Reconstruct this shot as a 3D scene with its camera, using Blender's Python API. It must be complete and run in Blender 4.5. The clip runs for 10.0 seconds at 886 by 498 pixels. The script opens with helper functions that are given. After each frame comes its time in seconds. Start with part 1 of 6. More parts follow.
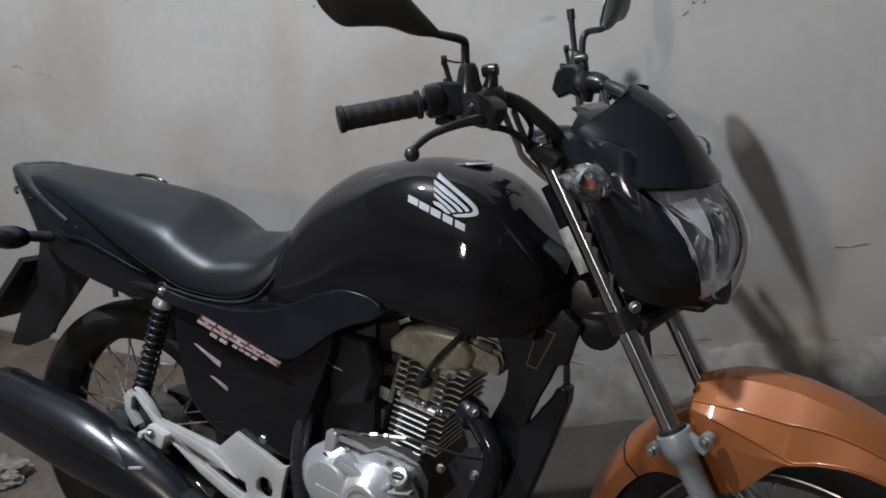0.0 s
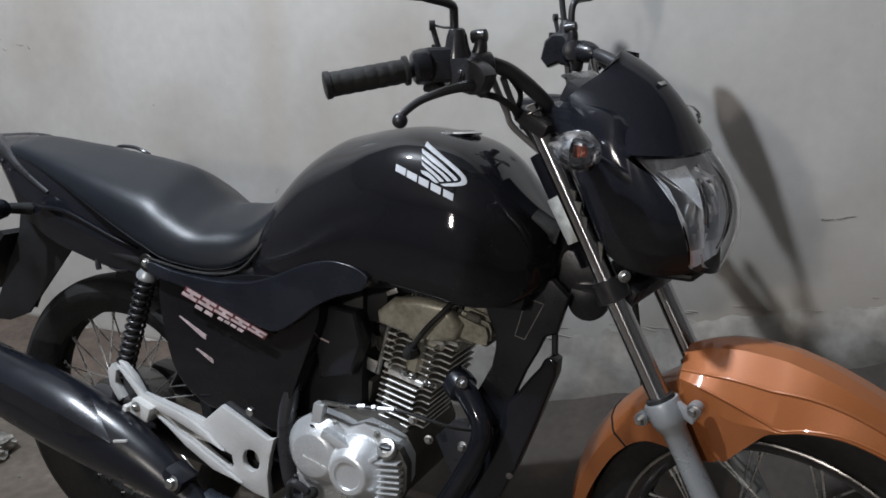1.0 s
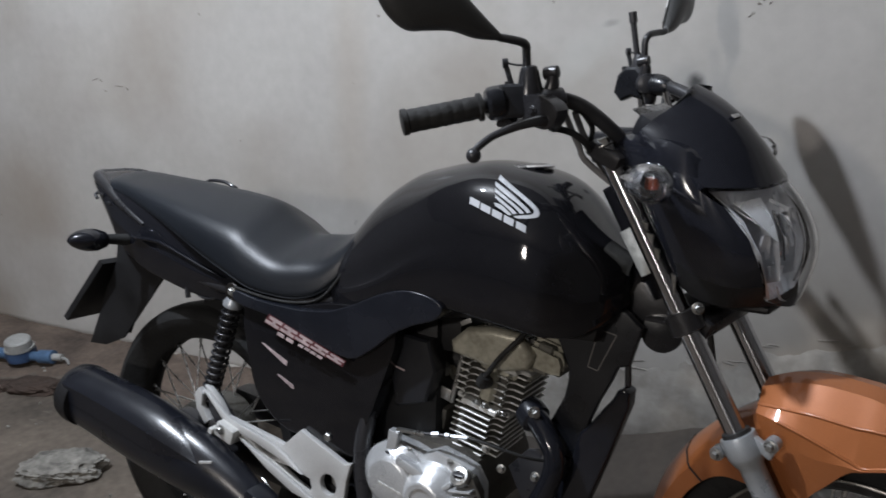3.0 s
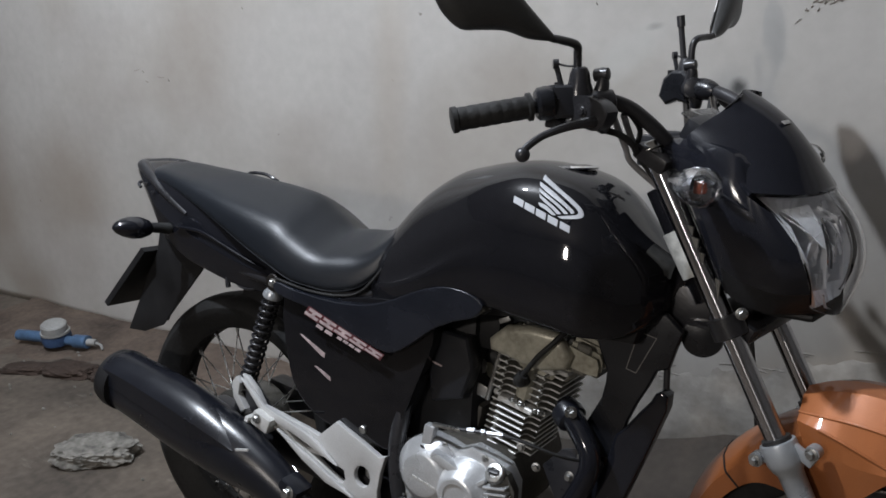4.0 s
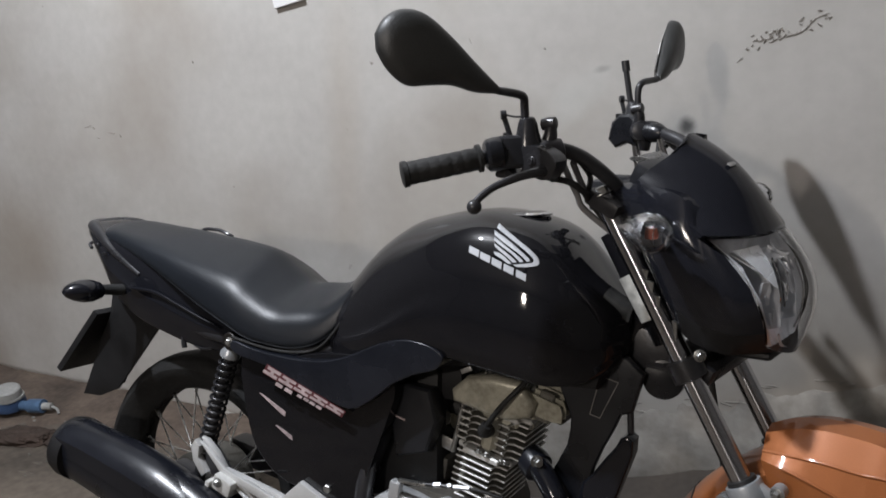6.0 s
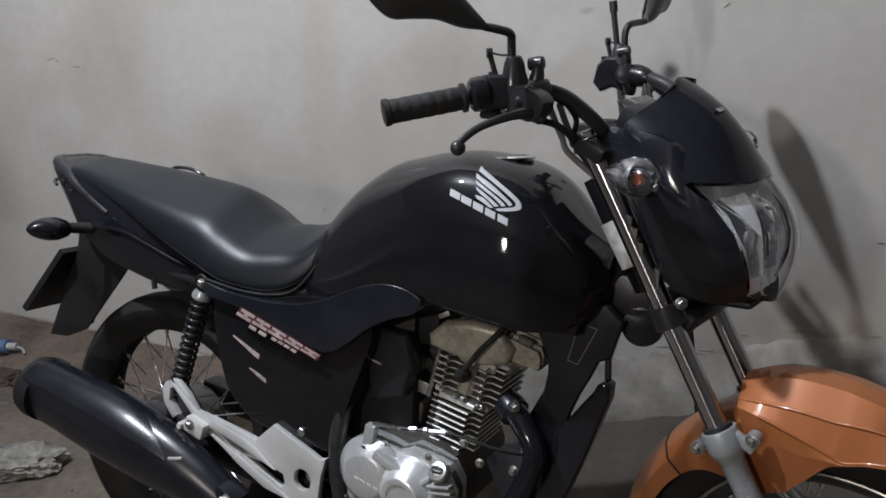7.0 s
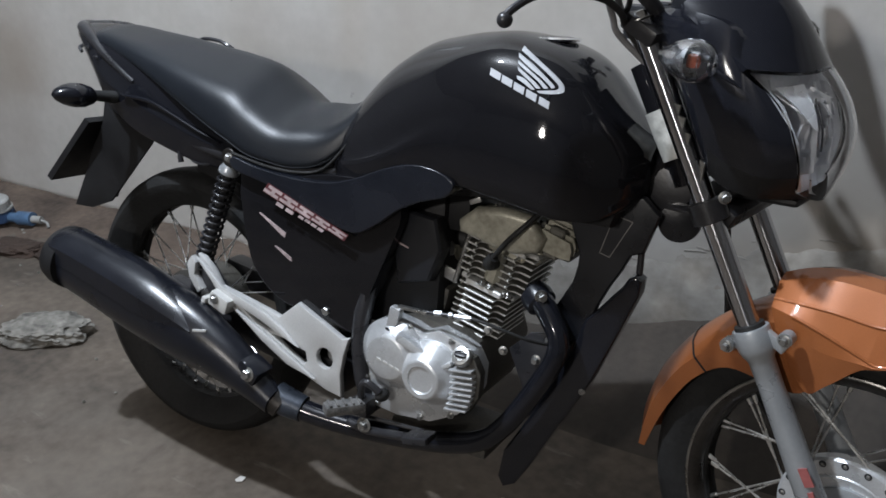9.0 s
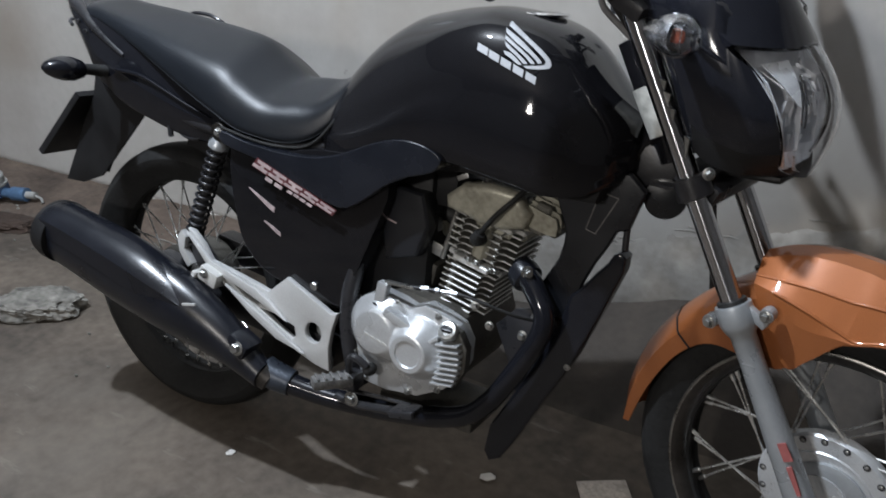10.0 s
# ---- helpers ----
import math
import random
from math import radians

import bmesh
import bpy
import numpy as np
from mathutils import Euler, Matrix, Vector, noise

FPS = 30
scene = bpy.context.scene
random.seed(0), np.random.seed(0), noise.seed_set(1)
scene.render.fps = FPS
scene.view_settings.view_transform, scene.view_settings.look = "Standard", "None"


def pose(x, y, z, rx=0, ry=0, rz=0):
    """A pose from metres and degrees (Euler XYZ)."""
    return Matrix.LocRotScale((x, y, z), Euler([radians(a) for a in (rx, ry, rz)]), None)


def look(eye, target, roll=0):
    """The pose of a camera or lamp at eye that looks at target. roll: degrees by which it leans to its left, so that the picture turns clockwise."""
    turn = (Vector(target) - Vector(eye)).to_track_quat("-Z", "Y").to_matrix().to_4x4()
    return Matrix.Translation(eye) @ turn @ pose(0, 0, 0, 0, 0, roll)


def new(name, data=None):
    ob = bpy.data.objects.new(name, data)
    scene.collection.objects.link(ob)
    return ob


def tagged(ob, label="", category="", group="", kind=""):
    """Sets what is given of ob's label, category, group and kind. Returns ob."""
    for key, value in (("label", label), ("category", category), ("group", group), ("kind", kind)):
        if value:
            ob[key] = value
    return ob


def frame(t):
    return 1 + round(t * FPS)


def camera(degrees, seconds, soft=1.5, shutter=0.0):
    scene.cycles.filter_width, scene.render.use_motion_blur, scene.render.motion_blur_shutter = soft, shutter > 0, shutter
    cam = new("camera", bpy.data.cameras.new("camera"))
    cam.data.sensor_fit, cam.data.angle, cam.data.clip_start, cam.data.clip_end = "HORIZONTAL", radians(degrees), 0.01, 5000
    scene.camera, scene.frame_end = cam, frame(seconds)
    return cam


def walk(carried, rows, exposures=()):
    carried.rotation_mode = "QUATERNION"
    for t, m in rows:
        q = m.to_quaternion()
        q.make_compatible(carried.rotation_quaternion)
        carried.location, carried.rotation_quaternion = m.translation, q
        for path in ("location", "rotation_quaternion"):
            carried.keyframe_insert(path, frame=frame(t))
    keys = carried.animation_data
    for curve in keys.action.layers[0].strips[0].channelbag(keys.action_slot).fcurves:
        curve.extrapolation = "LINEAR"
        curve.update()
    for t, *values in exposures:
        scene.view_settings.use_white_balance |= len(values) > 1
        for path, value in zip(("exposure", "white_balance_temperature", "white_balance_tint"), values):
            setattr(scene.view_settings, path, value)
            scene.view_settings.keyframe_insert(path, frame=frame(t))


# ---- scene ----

from mathutils.bvhtree import BVHTree

# ---------------------------------------------------------------- camera
cam = camera(57.86, 10.0, 1.6, 0.4)
PATH = [
    (0.0, (1.3253, -1.0700, 1.2374), (0.6774, 0.2010, 0.7739), -2.33),
    (0.5, (1.3182, -1.0703, 1.2239), (0.7158, 0.2146, 0.7380), -1.40),
    (1.0, (1.3187, -1.0661, 1.2196), (0.6990, 0.2048, 0.7188), -2.00),
    (1.5, (1.3145, -1.0710, 1.2258), (0.7026, 0.2127, 0.7487), -1.38),
    (2.0, (1.3163, -1.0782, 1.2232), (0.6889, 0.1941, 0.7358), -1.17),
    (2.5, (1.3176, -1.0855, 1.2191), (0.6801, 0.1830, 0.7347), -0.78),
    (3.0, (1.3360, -1.0878, 1.2289), (0.5839, 0.1333, 0.7892), -3.53),
    (3.2, (1.3193, -1.0955, 1.2408), (0.5465, 0.1062, 0.7839), -3.44),
    (4.3, (1.3139, -1.1153, 1.2289), (0.5255, 0.0886, 0.8059), -2.01),
    (4.5, (1.3188, -1.1086, 1.2392), (0.5364, 0.1073, 0.8401), -2.55),
    (5.0, (1.3295, -1.1071, 1.2702), (0.5652, 0.1482, 0.9701), -2.89),
    (5.5, (1.3252, -1.1039, 1.2554), (0.5717, 0.1454, 0.9067), -3.13),
    (6.0, (1.3199, -1.0930, 1.2502), (0.5803, 0.1568, 0.8748), -4.03),
    (6.2, (1.3104, -1.0825, 1.2352), (0.6061, 0.1750, 0.8201), -2.75),
    (7.3, (1.2893, -1.0786, 1.2392), (0.6059, 0.1644, 0.7515), -2.57),
    (7.5, (1.2834, -1.0788, 1.2361), (0.5874, 0.1513, 0.7336), -2.32),
    (8.0, (1.2685, -1.0799, 1.2246), (0.5461, 0.1204, 0.6883), -2.50),
    (8.5, (1.2579, -1.0677, 1.2102), (0.5639, 0.1206, 0.6134), -2.30),
    (9.0, (1.2636, -1.0769, 1.1973), (0.5829, 0.0967, 0.5574), -0.02),
    (9.5, (1.2756, -1.0876, 1.1985), (0.5669, 0.0756, 0.5701), 0.77),
    (10.0, (1.2863, -1.0748, 1.1900), (0.6141, 0.0865, 0.5196), 0.45),
]
walk(cam, [(t, look(eye, target, roll)) for t, eye, target, roll in PATH], [(0.0, -0.23, 6500, 13), (0.5, -0.19, 6500, 13), (1.0, 0.05, 6400, 12), (2.5, 0.04, 6450, 13), (3.0, -0.09, 6450, 13), (4.3, -0.12, 6550, 13), (5.0, -0.14, 6700, 14), (5.5, -0.04, 6750, 14), (6.2, -0.06, 6700, 14), (7.5, -0.17, 6500, 13), (8.5, 0.09, 6350, 12), (9.5, 0.13, 6300, 11), (10.0, 0.13, 6300, 11)])

# ---------------------------------------------------------------- light
LAMP_AT = (-0.32, -0.80, 3.10)
world = bpy.data.worlds.new("night")
world.use_nodes = True
world.node_tree.nodes["Background"].inputs[0].default_value = (0.05, 0.06, 0.08, 1)
world.node_tree.nodes["Background"].inputs[1].default_value = 0.1
scene.world = world
bulb_light = bpy.data.lights.new("bulb_light", "POINT")
bulb_light.energy, bulb_light.color, bulb_light.shadow_soft_size = 335.0, (0.825, 0.91, 1.0), 0.045
new("bulb_light", bulb_light).matrix_basis = pose(*LAMP_AT)
FAR_LAMP_AT = (0.45, -3.60, 2.10)
lamp_light = bpy.data.lights.new("far_bulb_light", "POINT")
lamp_light.energy, lamp_light.color, lamp_light.shadow_soft_size = 132.0, (1.0, 0.94, 0.86), 0.10
new("far_bulb_light", lamp_light).matrix_basis = pose(*FAR_LAMP_AT)

# ---------------------------------------------------------------- materials


def mat(name, colour, rough=0.5, metal=0.0, tone=0.2, scale=6.0, bump=0.0, fine=90.0, coat=0.0, colour2=None, worn=0.12, ior=1.5):
    """A surface with tone at two scales, uneven gloss and a fine relief."""
    m = bpy.data.materials.new(name)
    m.use_nodes = True
    nt = m.node_tree
    bsdf = nt.nodes["Principled BSDF"]
    link = nt.links.new
    co = nt.nodes.new("ShaderNodeTexCoord")
    big, small = nt.nodes.new("ShaderNodeTexNoise"), nt.nodes.new("ShaderNodeTexNoise")
    big.inputs["Scale"].default_value, big.inputs["Detail"].default_value = scale, 6
    small.inputs["Scale"].default_value, small.inputs["Detail"].default_value = fine, 4
    for n in (big, small):
        link(co.outputs["Object"], n.inputs["Vector"])
    mix = nt.nodes.new("ShaderNodeMix")
    mix.data_type = "RGBA"
    c2 = colour2 or [min(1.0, c * (1 + 1.6 * tone)) for c in colour]
    mix.inputs["A"].default_value = (*[c * (1 - tone) for c in colour], 1)
    mix.inputs["B"].default_value = (*c2, 1)
    ramp = nt.nodes.new("ShaderNodeMapRange")
    ramp.inputs["From Min"].default_value, ramp.inputs["From Max"].default_value = 0.3, 0.7
    add = nt.nodes.new("ShaderNodeMath")
    add.operation = "MULTIPLY_ADD"
    add.inputs[1].default_value = 0.35
    link(small.outputs["Fac"], add.inputs[0])
    sub = nt.nodes.new("ShaderNodeMath")
    sub.operation = "MULTIPLY_ADD"
    sub.inputs[1].default_value, sub.inputs[2].default_value = 0.65, 0.0
    link(big.outputs["Fac"], sub.inputs[0])
    link(sub.outputs[0], add.inputs[2])
    link(add.outputs[0], ramp.inputs["Value"])
    link(ramp.outputs[0], mix.inputs["Factor"])
    link(mix.outputs["Result"], bsdf.inputs["Base Color"])
    rr = nt.nodes.new("ShaderNodeMapRange")
    rr.inputs["To Min"].default_value, rr.inputs["To Max"].default_value = max(0.02, rough - worn), min(1.0, rough + worn)
    rr.inputs["From Min"].default_value, rr.inputs["From Max"].default_value = 0.3, 0.7
    link(big.outputs["Fac"], rr.inputs["Value"])
    link(rr.outputs[0], bsdf.inputs["Roughness"])
    bsdf.inputs["Metallic"].default_value = metal
    bsdf.inputs["IOR"].default_value = ior
    if coat:
        bsdf.inputs["Coat Weight"].default_value, bsdf.inputs["Coat Roughness"].default_value = coat, 0.04
    if bump:
        b = nt.nodes.new("ShaderNodeBump")
        b.inputs["Strength"].default_value, b.inputs["Distance"].default_value = min(1.0, bump), 0.002
        link(small.outputs["Fac"], b.inputs["Height"])
        link(b.outputs[0], bsdf.inputs["Normal"])
    return m


def glass(name, colour=(1, 1, 1), rough=0.03):
    m = bpy.data.materials.new(name)
    m.use_nodes = True
    b = m.node_tree.nodes["Principled BSDF"]
    b.inputs["Base Color"].default_value = (*colour, 1)
    b.inputs["Transmission Weight"].default_value = 1.0
    b.inputs["Roughness"].default_value = rough
    b.inputs["IOR"].default_value = 1.45
    return m


def wall_material():
    """Hand-trowelled grey-beige plaster: cloudy tone, damp towards stains of their own, trowel relief."""
    m = mat("old plaster", (0.43, 0.412, 0.385), 0.8, 0, 0.10, 1.1, 0.10, 26, colour2=(0.485, 0.467, 0.44))
    nt = m.node_tree
    bsdf = nt.nodes["Principled BSDF"]
    link = nt.links.new
    co = next(n for n in nt.nodes if n.type == "TEX_COORD")
    base = bsdf.inputs["Base Color"].links[0].from_socket
    stain = nt.nodes.new("ShaderNodeTexNoise")
    stain.inputs["Scale"].default_value, stain.inputs["Detail"].default_value, stain.inputs["Roughness"].default_value = 1.25, 5, 0.45
    link(co.outputs["Object"], stain.inputs["Vector"])
    r = nt.nodes.new("ShaderNodeMapRange")
    r.inputs["From Min"].default_value, r.inputs["From Max"].default_value = 0.47, 0.70
    r.inputs["To Max"].default_value = 0.85
    link(stain.outputs["Fac"], r.inputs["Value"])
    mx = nt.nodes.new("ShaderNodeMix")
    mx.data_type = "RGBA"
    mx.inputs["B"].default_value = (0.285, 0.248, 0.205, 1)
    link(base, mx.inputs["A"])
    link(r.outputs[0], mx.inputs["Factor"])
    pits = nt.nodes.new("ShaderNodeTexNoise")
    pits.inputs["Scale"].default_value, pits.inputs["Detail"].default_value = 21, 3
    link(co.outputs["Object"], pits.inputs["Vector"])
    pr = nt.nodes.new("ShaderNodeMapRange")
    pr.inputs["From Min"].default_value, pr.inputs["From Max"].default_value = 0.74, 0.80
    link(pits.outputs["Fac"], pr.inputs["Value"])
    mp = nt.nodes.new("ShaderNodeMix")
    mp.data_type = "RGBA"
    mp.inputs["B"].default_value = (0.2, 0.18, 0.16, 1)
    link(mx.outputs["Result"], mp.inputs["A"])
    link(pr.outputs[0], mp.inputs["Factor"])
    last = mp.outputs["Result"]
    # a dark round smudge, a paler patch of newer plaster with a dirty corner, a brown bloom
    for at, half, turn, edge, strength, colour in (((1.072, 1.020), (0.030, 0.031), 0.0, 0.1, 0.92, (0.05, 0.05, 0.048)), ((0.806, 1.096), (0.150, 0.062), -38.0, 0.25, 0.20, (0.62, 0.65, 0.63)), ((0.872, 1.160), (0.030, 0.012), -10.0, 0.1, 0.45, (0.20, 0.19, 0.18)), ((0.10, 1.02), (0.10, 0.55), 4.0, 0.0, 0.30, (0.33, 0.27, 0.20)), ((-1.50, 0.60), (0.40, 0.30), 0.0, 0.0, 0.45, (0.24, 0.19, 0.14))):
        place, bend, mess, length, fade, mix = [nt.nodes.new("ShaderNode" + k) for k in ("Mapping", "TexNoise", "VectorMath", "VectorMath", "MapRange", "Mix")]
        place.vector_type, length.operation, fade.interpolation_type, mix.data_type = "TEXTURE", "LENGTH", "SMOOTHSTEP", "RGBA"
        place.inputs["Location"].default_value, place.inputs["Rotation"].default_value, place.inputs["Scale"].default_value = (at[0], 0, at[1]), (0, radians(turn), 0), (half[0], 40.0, half[1])
        bend.inputs["Scale"].default_value, bend.inputs["Detail"].default_value = 1.4, 4
        mess.operation = "MULTIPLY_ADD"
        mess.inputs[1].default_value = (0.5, 0, 0.5)
        fade.inputs["From Min"].default_value, fade.inputs["From Max"].default_value = edge, 1.0
        fade.inputs["To Min"].default_value, fade.inputs["To Max"].default_value = strength, 0.0
        mix.inputs["B"].default_value = (*colour, 1)
        shift = nt.nodes.new("ShaderNodeVectorMath")
        shift.operation, shift.inputs[1].default_value = "SUBTRACT", (0.25, 0, 0.25)
        link(co.outputs["Object"], place.inputs["Vector"])
        link(place.outputs[0], bend.inputs["Vector"])
        link(bend.outputs["Color"], mess.inputs[0])
        link(place.outputs[0], mess.inputs[2])
        link(mess.outputs[0], shift.inputs[0])
        link(shift.outputs[0], length.inputs[0])
        link(length.outputs["Value"], fade.inputs["Value"])
        link(fade.outputs[0], mix.inputs["Factor"])
        link(last, mix.inputs["A"])
        last = mix.outputs["Result"]
    link(last, bsdf.inputs["Base Color"])
    return m


PLASTER = wall_material()
BARE = mat("bare masonry base", (0.26, 0.238, 0.208), 0.9, 0, 0.3, 7, 0.8, 38, colour2=(0.41, 0.385, 0.35))
# the motorcycle's shade on the ground is put into this dark colour
SHADED_GROUND = mat("shade-darkened ground", (0.046, 0.038, 0.031), 0.9, 0, 0.3, 3, 0.5, 50, colour2=(0.070, 0.058, 0.048))


def floor_material():
    """Worn concrete: brown dust, paler scuffs and darker stains."""
    m = mat("floor concrete", (0.05227, 0.04198, 0.03326), 0.82, 0, 0.45, 2.4, 0.5, 34, colour2=(0.15, 0.122, 0.096))
    nt = m.node_tree
    bsdf = nt.nodes["Principled BSDF"]
    co = next(n for n in nt.nodes if n.type == "TEX_COORD")
    last = bsdf.inputs["Base Color"].links[0].from_socket
    for scale, low, high, top, colour, stretch in ((1.1, 0.52, 0.72, 0.8, (0.165, 0.142, 0.117), (1, 1, 1)), (5.5, 0.58, 0.72, 0.65, (0.045, 0.036, 0.029), (1, 0.6, 1)), (13.0, 0.62, 0.74, 0.6, (0.23, 0.205, 0.175), (0.35, 1.4, 1))):
        warp = nt.nodes.new("ShaderNodeMapping")
        warp.inputs["Scale"].default_value = stretch
        warp.inputs["Rotation"].default_value = (0, 0, 0.6)
        n = nt.nodes.new("ShaderNodeTexNoise")
        n.inputs["Scale"].default_value, n.inputs["Detail"].default_value, n.inputs["Roughness"].default_value = scale, 7, 0.6
        r = nt.nodes.new("ShaderNodeMapRange")
        r.inputs["From Min"].default_value, r.inputs["From Max"].default_value, r.inputs["To Max"].default_value = low, high, top
        mx = nt.nodes.new("ShaderNodeMix")
        mx.data_type = "RGBA"
        mx.inputs["B"].default_value = (*colour, 1)
        nt.links.new(co.outputs["Object"], warp.inputs["Vector"])
        nt.links.new(warp.outputs[0], n.inputs["Vector"])
        nt.links.new(n.outputs["Fac"], r.inputs["Value"])
        nt.links.new(r.outputs[0], mx.inputs["Factor"])
        nt.links.new(last, mx.inputs["A"])
        last = mx.outputs["Result"]
    nt.links.new(last, bsdf.inputs["Base Color"])
    return m


CONCRETE = floor_material()
DIRT = mat("damp red earth", (0.066, 0.046, 0.036), 0.95, 0, 0.45, 6, 1.0, 50, colour2=(0.15, 0.112, 0.086))
WETDIRT = mat("wet dark earth", (0.035, 0.022, 0.016), 0.8, 0, 0.3, 14, 1.0, 80)
STONE = mat("rubble stone", (0.088, 0.0824, 0.072), 0.95, 0, 0.5, 16, 0.8, 60, colour2=(0.29, 0.275, 0.245))
GLOSS = mat("gloss black paint", (0.0084, 0.0084, 0.01008), 0.05, 0, 0.2, 5, 0, worn=0.02, ior=1.43)
COWL = mat("gloss black cowl", (0.008316, 0.009009, 0.01247), 0.10, 0, 0.2, 5, 0, worn=0.04)
SATIN = mat("satin black plastic", (0.0102, 0.0110, 0.0138), 0.30, 0, 0.25, 9, 0.1, 400)
PANEL = mat("satin navy-black panel", (0.0098, 0.0113, 0.0162), 0.27, 0, 0.25, 9, 0.05, 400)
MATTE = mat("matte black plastic", (0.0106, 0.0106, 0.0114), 0.5, 0, 0.3, 12, 0.2, 350, ior=1.35)
VINYL = mat("black seat vinyl", (0.0078, 0.0100, 0.0138), 0.37, 0, 0.2, 4, 0.15, 520, worn=0.05, ior=1.42)
RUBBER = mat("black rubber", (0.0200, 0.0200, 0.0200), 0.55, 0, 0.35, 20, 0.4, 180, ior=1.35)
SHELL = mat("grained grey-black plastic", (0.026, 0.027, 0.027), 0.42, 0, 0.25, 12, 0.25, 420)
TYRE = mat("tyre rubber", (0.0171, 0.0171, 0.0171), 0.6, 0, 0.3, 14, 0.5, 120, ior=1.28)
STEEL = mat("black steel", (0.0202, 0.0202, 0.0227), 0.32, 0, 0.3, 12, 0.1, 200)
PIPE = mat("black pipe enamel", (0.0076, 0.0082, 0.0113), 0.11, 0, 0.25, 9, 0.05, 200, worn=0.04)
EXHAUST = mat("black muffler enamel", (0.0068, 0.0079, 0.0120), 0.30, 0, 0.25, 9, 0.08, 200, worn=0.05, ior=1.5)
JOINT = mat("heat-dulled steel", (0.035, 0.042, 0.055), 0.36, 0.4, 0.3, 20, 0.2, 150)
CABLE = mat("grey cable sleeve", (0.20, 0.20, 0.205), 0.4, 0, 0.2, 30, 0)
CHROME = mat("chrome", (0.82, 0.82, 0.83), 0.06, 1, 0.08, 12, 0, worn=0.04)


def ground_chrome():
    """Hard chrome ground round the tube: highlights stretch along its length."""
    m = mat("polished fork tube", (0.50, 0.50, 0.52), 0.17, 1, 0.10, 12, 0, worn=0.02)
    nt = m.node_tree
    bsdf = nt.nodes["Principled BSDF"]
    bsdf.inputs["Anisotropic"].default_value, bsdf.inputs["Anisotropic Rotation"].default_value = 1.0, 0.25
    tangent = nt.nodes.new("ShaderNodeTangent")
    tangent.direction_type, tangent.axis = "RADIAL", "Z"
    nt.links.new(tangent.outputs[0], bsdf.inputs["Tangent"])
    return m


STANCHION = ground_chrome()
ZINC = mat("zinc bolt", (0.36, 0.36, 0.35), 0.34, 0.9, 0.25, 40, 0.2, 300)
RIM = mat("dull rim steel", (0.085, 0.08, 0.076), 0.38, 1, 0.3, 14, 0.15, 160)
LIP = mat("worn rim lip", (0.34, 0.33, 0.31), 0.32, 1, 0.4, 18, 0.1, 120)
SPOKE = mat("spoke steel", (0.75, 0.75, 0.72), 0.3, 1, 0.25, 30, 0)
ALU = mat("cast aluminium", (0.62, 0.62, 0.60), 0.42, 0.3, 0.14, 11, 0.3, 260)
ALU_PAINT = mat("silver painted casting", (0.60, 0.615, 0.63), 0.31, 0.55, 0.12, 12, 0.25, 300)
CRANK = mat("stained crankcase", (0.065, 0.061, 0.053), 0.55, 0.3, 0.35, 24, 0.5, 180)
# its dark tone also carries the shade between cooling fins
SOOT_SHADE = mat("casting dark with soot and fin shade", (0.12, 0.115, 0.098), 0.6, 0.15, 0.4, 40, 0.4, 200)
PEG = mat("worn peg rubber", (0.07, 0.07, 0.068), 0.6, 0, 0.4, 60, 0.6, 240, colour2=(0.20, 0.195, 0.19))
BRACKET = mat("silver footrest casting", (0.50, 0.50, 0.495), 0.46, 0.2, 0.1, 10, 0.2, 300)
DIRTY_ALU = mat("oil-stained aluminium", (0.40, 0.375, 0.29), 0.42, 0.3, 0.45, 13, 0.25, 120, colour2=(0.62, 0.60, 0.50))
ORANGE = mat("metallic orange paint", (0.275, 0.090, 0.028), 0.45, 0.22, 0.14, 5, 0.05, 700, coat=0.7, worn=0.06, ior=1.3)
FORK = mat("grey fork slider", (0.38, 0.40, 0.42), 0.36, 0.5, 0.07, 14, 0.05, 200)
SILVER = mat("silver vinyl", (0.40, 0.41, 0.43), 0.55, 0.0, 0.08, 30, 0)
RED = mat("red vinyl", (0.55, 0.05, 0.045), 0.4, 0, 0.12, 30, 0)
FADED_RED = mat("faded red decal", (0.33, 0.10, 0.095), 0.5, 0, 0.2, 40, 0)
DECAL_RED = mat("dark red decal", (0.085, 0.018, 0.022), 0.5, 0, 0.2, 40, 0)
DECAL = mat("worn pale decal", (0.36, 0.29, 0.29), 0.5, 0, 0.3, 60, 0)
RIM_LABEL = mat("dull silver label", (0.48, 0.48, 0.45), 0.5, 0.2, 0.3, 50, 0)
GREY_LINE = mat("grey decal", (0.22, 0.21, 0.2), 0.6, 0, 0.2, 40, 0)
AMBER = mat("amber bulb", (0.22, 0.06, 0.035), 0.25, 0, 0.2, 40, 0)
LENS = glass("clear lens", (0.97, 0.98, 1.0), 0.0)
BOWL = mat("silvered plastic bowl", (0.50, 0.50, 0.51), 0.25, 1.0, 0.2, 40, 0.3, 60)
REFLECTOR = mat("lamp reflector", (0.50, 0.51, 0.53), 0.42, 0.7, 0.2, 20, 0.3, 45)
MIRROR = mat("mirror glass", (0.85, 0.86, 0.88), 0.03, 1, 0.02, 10, 0, worn=0.01)
SWITCH = mat("white switch plastic", (0.78, 0.78, 0.77), 0.4, 0, 0.04, 10, 0)
BLUE_PVC = mat("blue plastic pipe", (0.055, 0.105, 0.185), 0.5, 0, 0.3, 20, 0.3, 120)
BLUE_DARK = mat("dark blue valve body", (0.03, 0.06, 0.13), 0.5, 0, 0.3, 20, 0.3, 120)
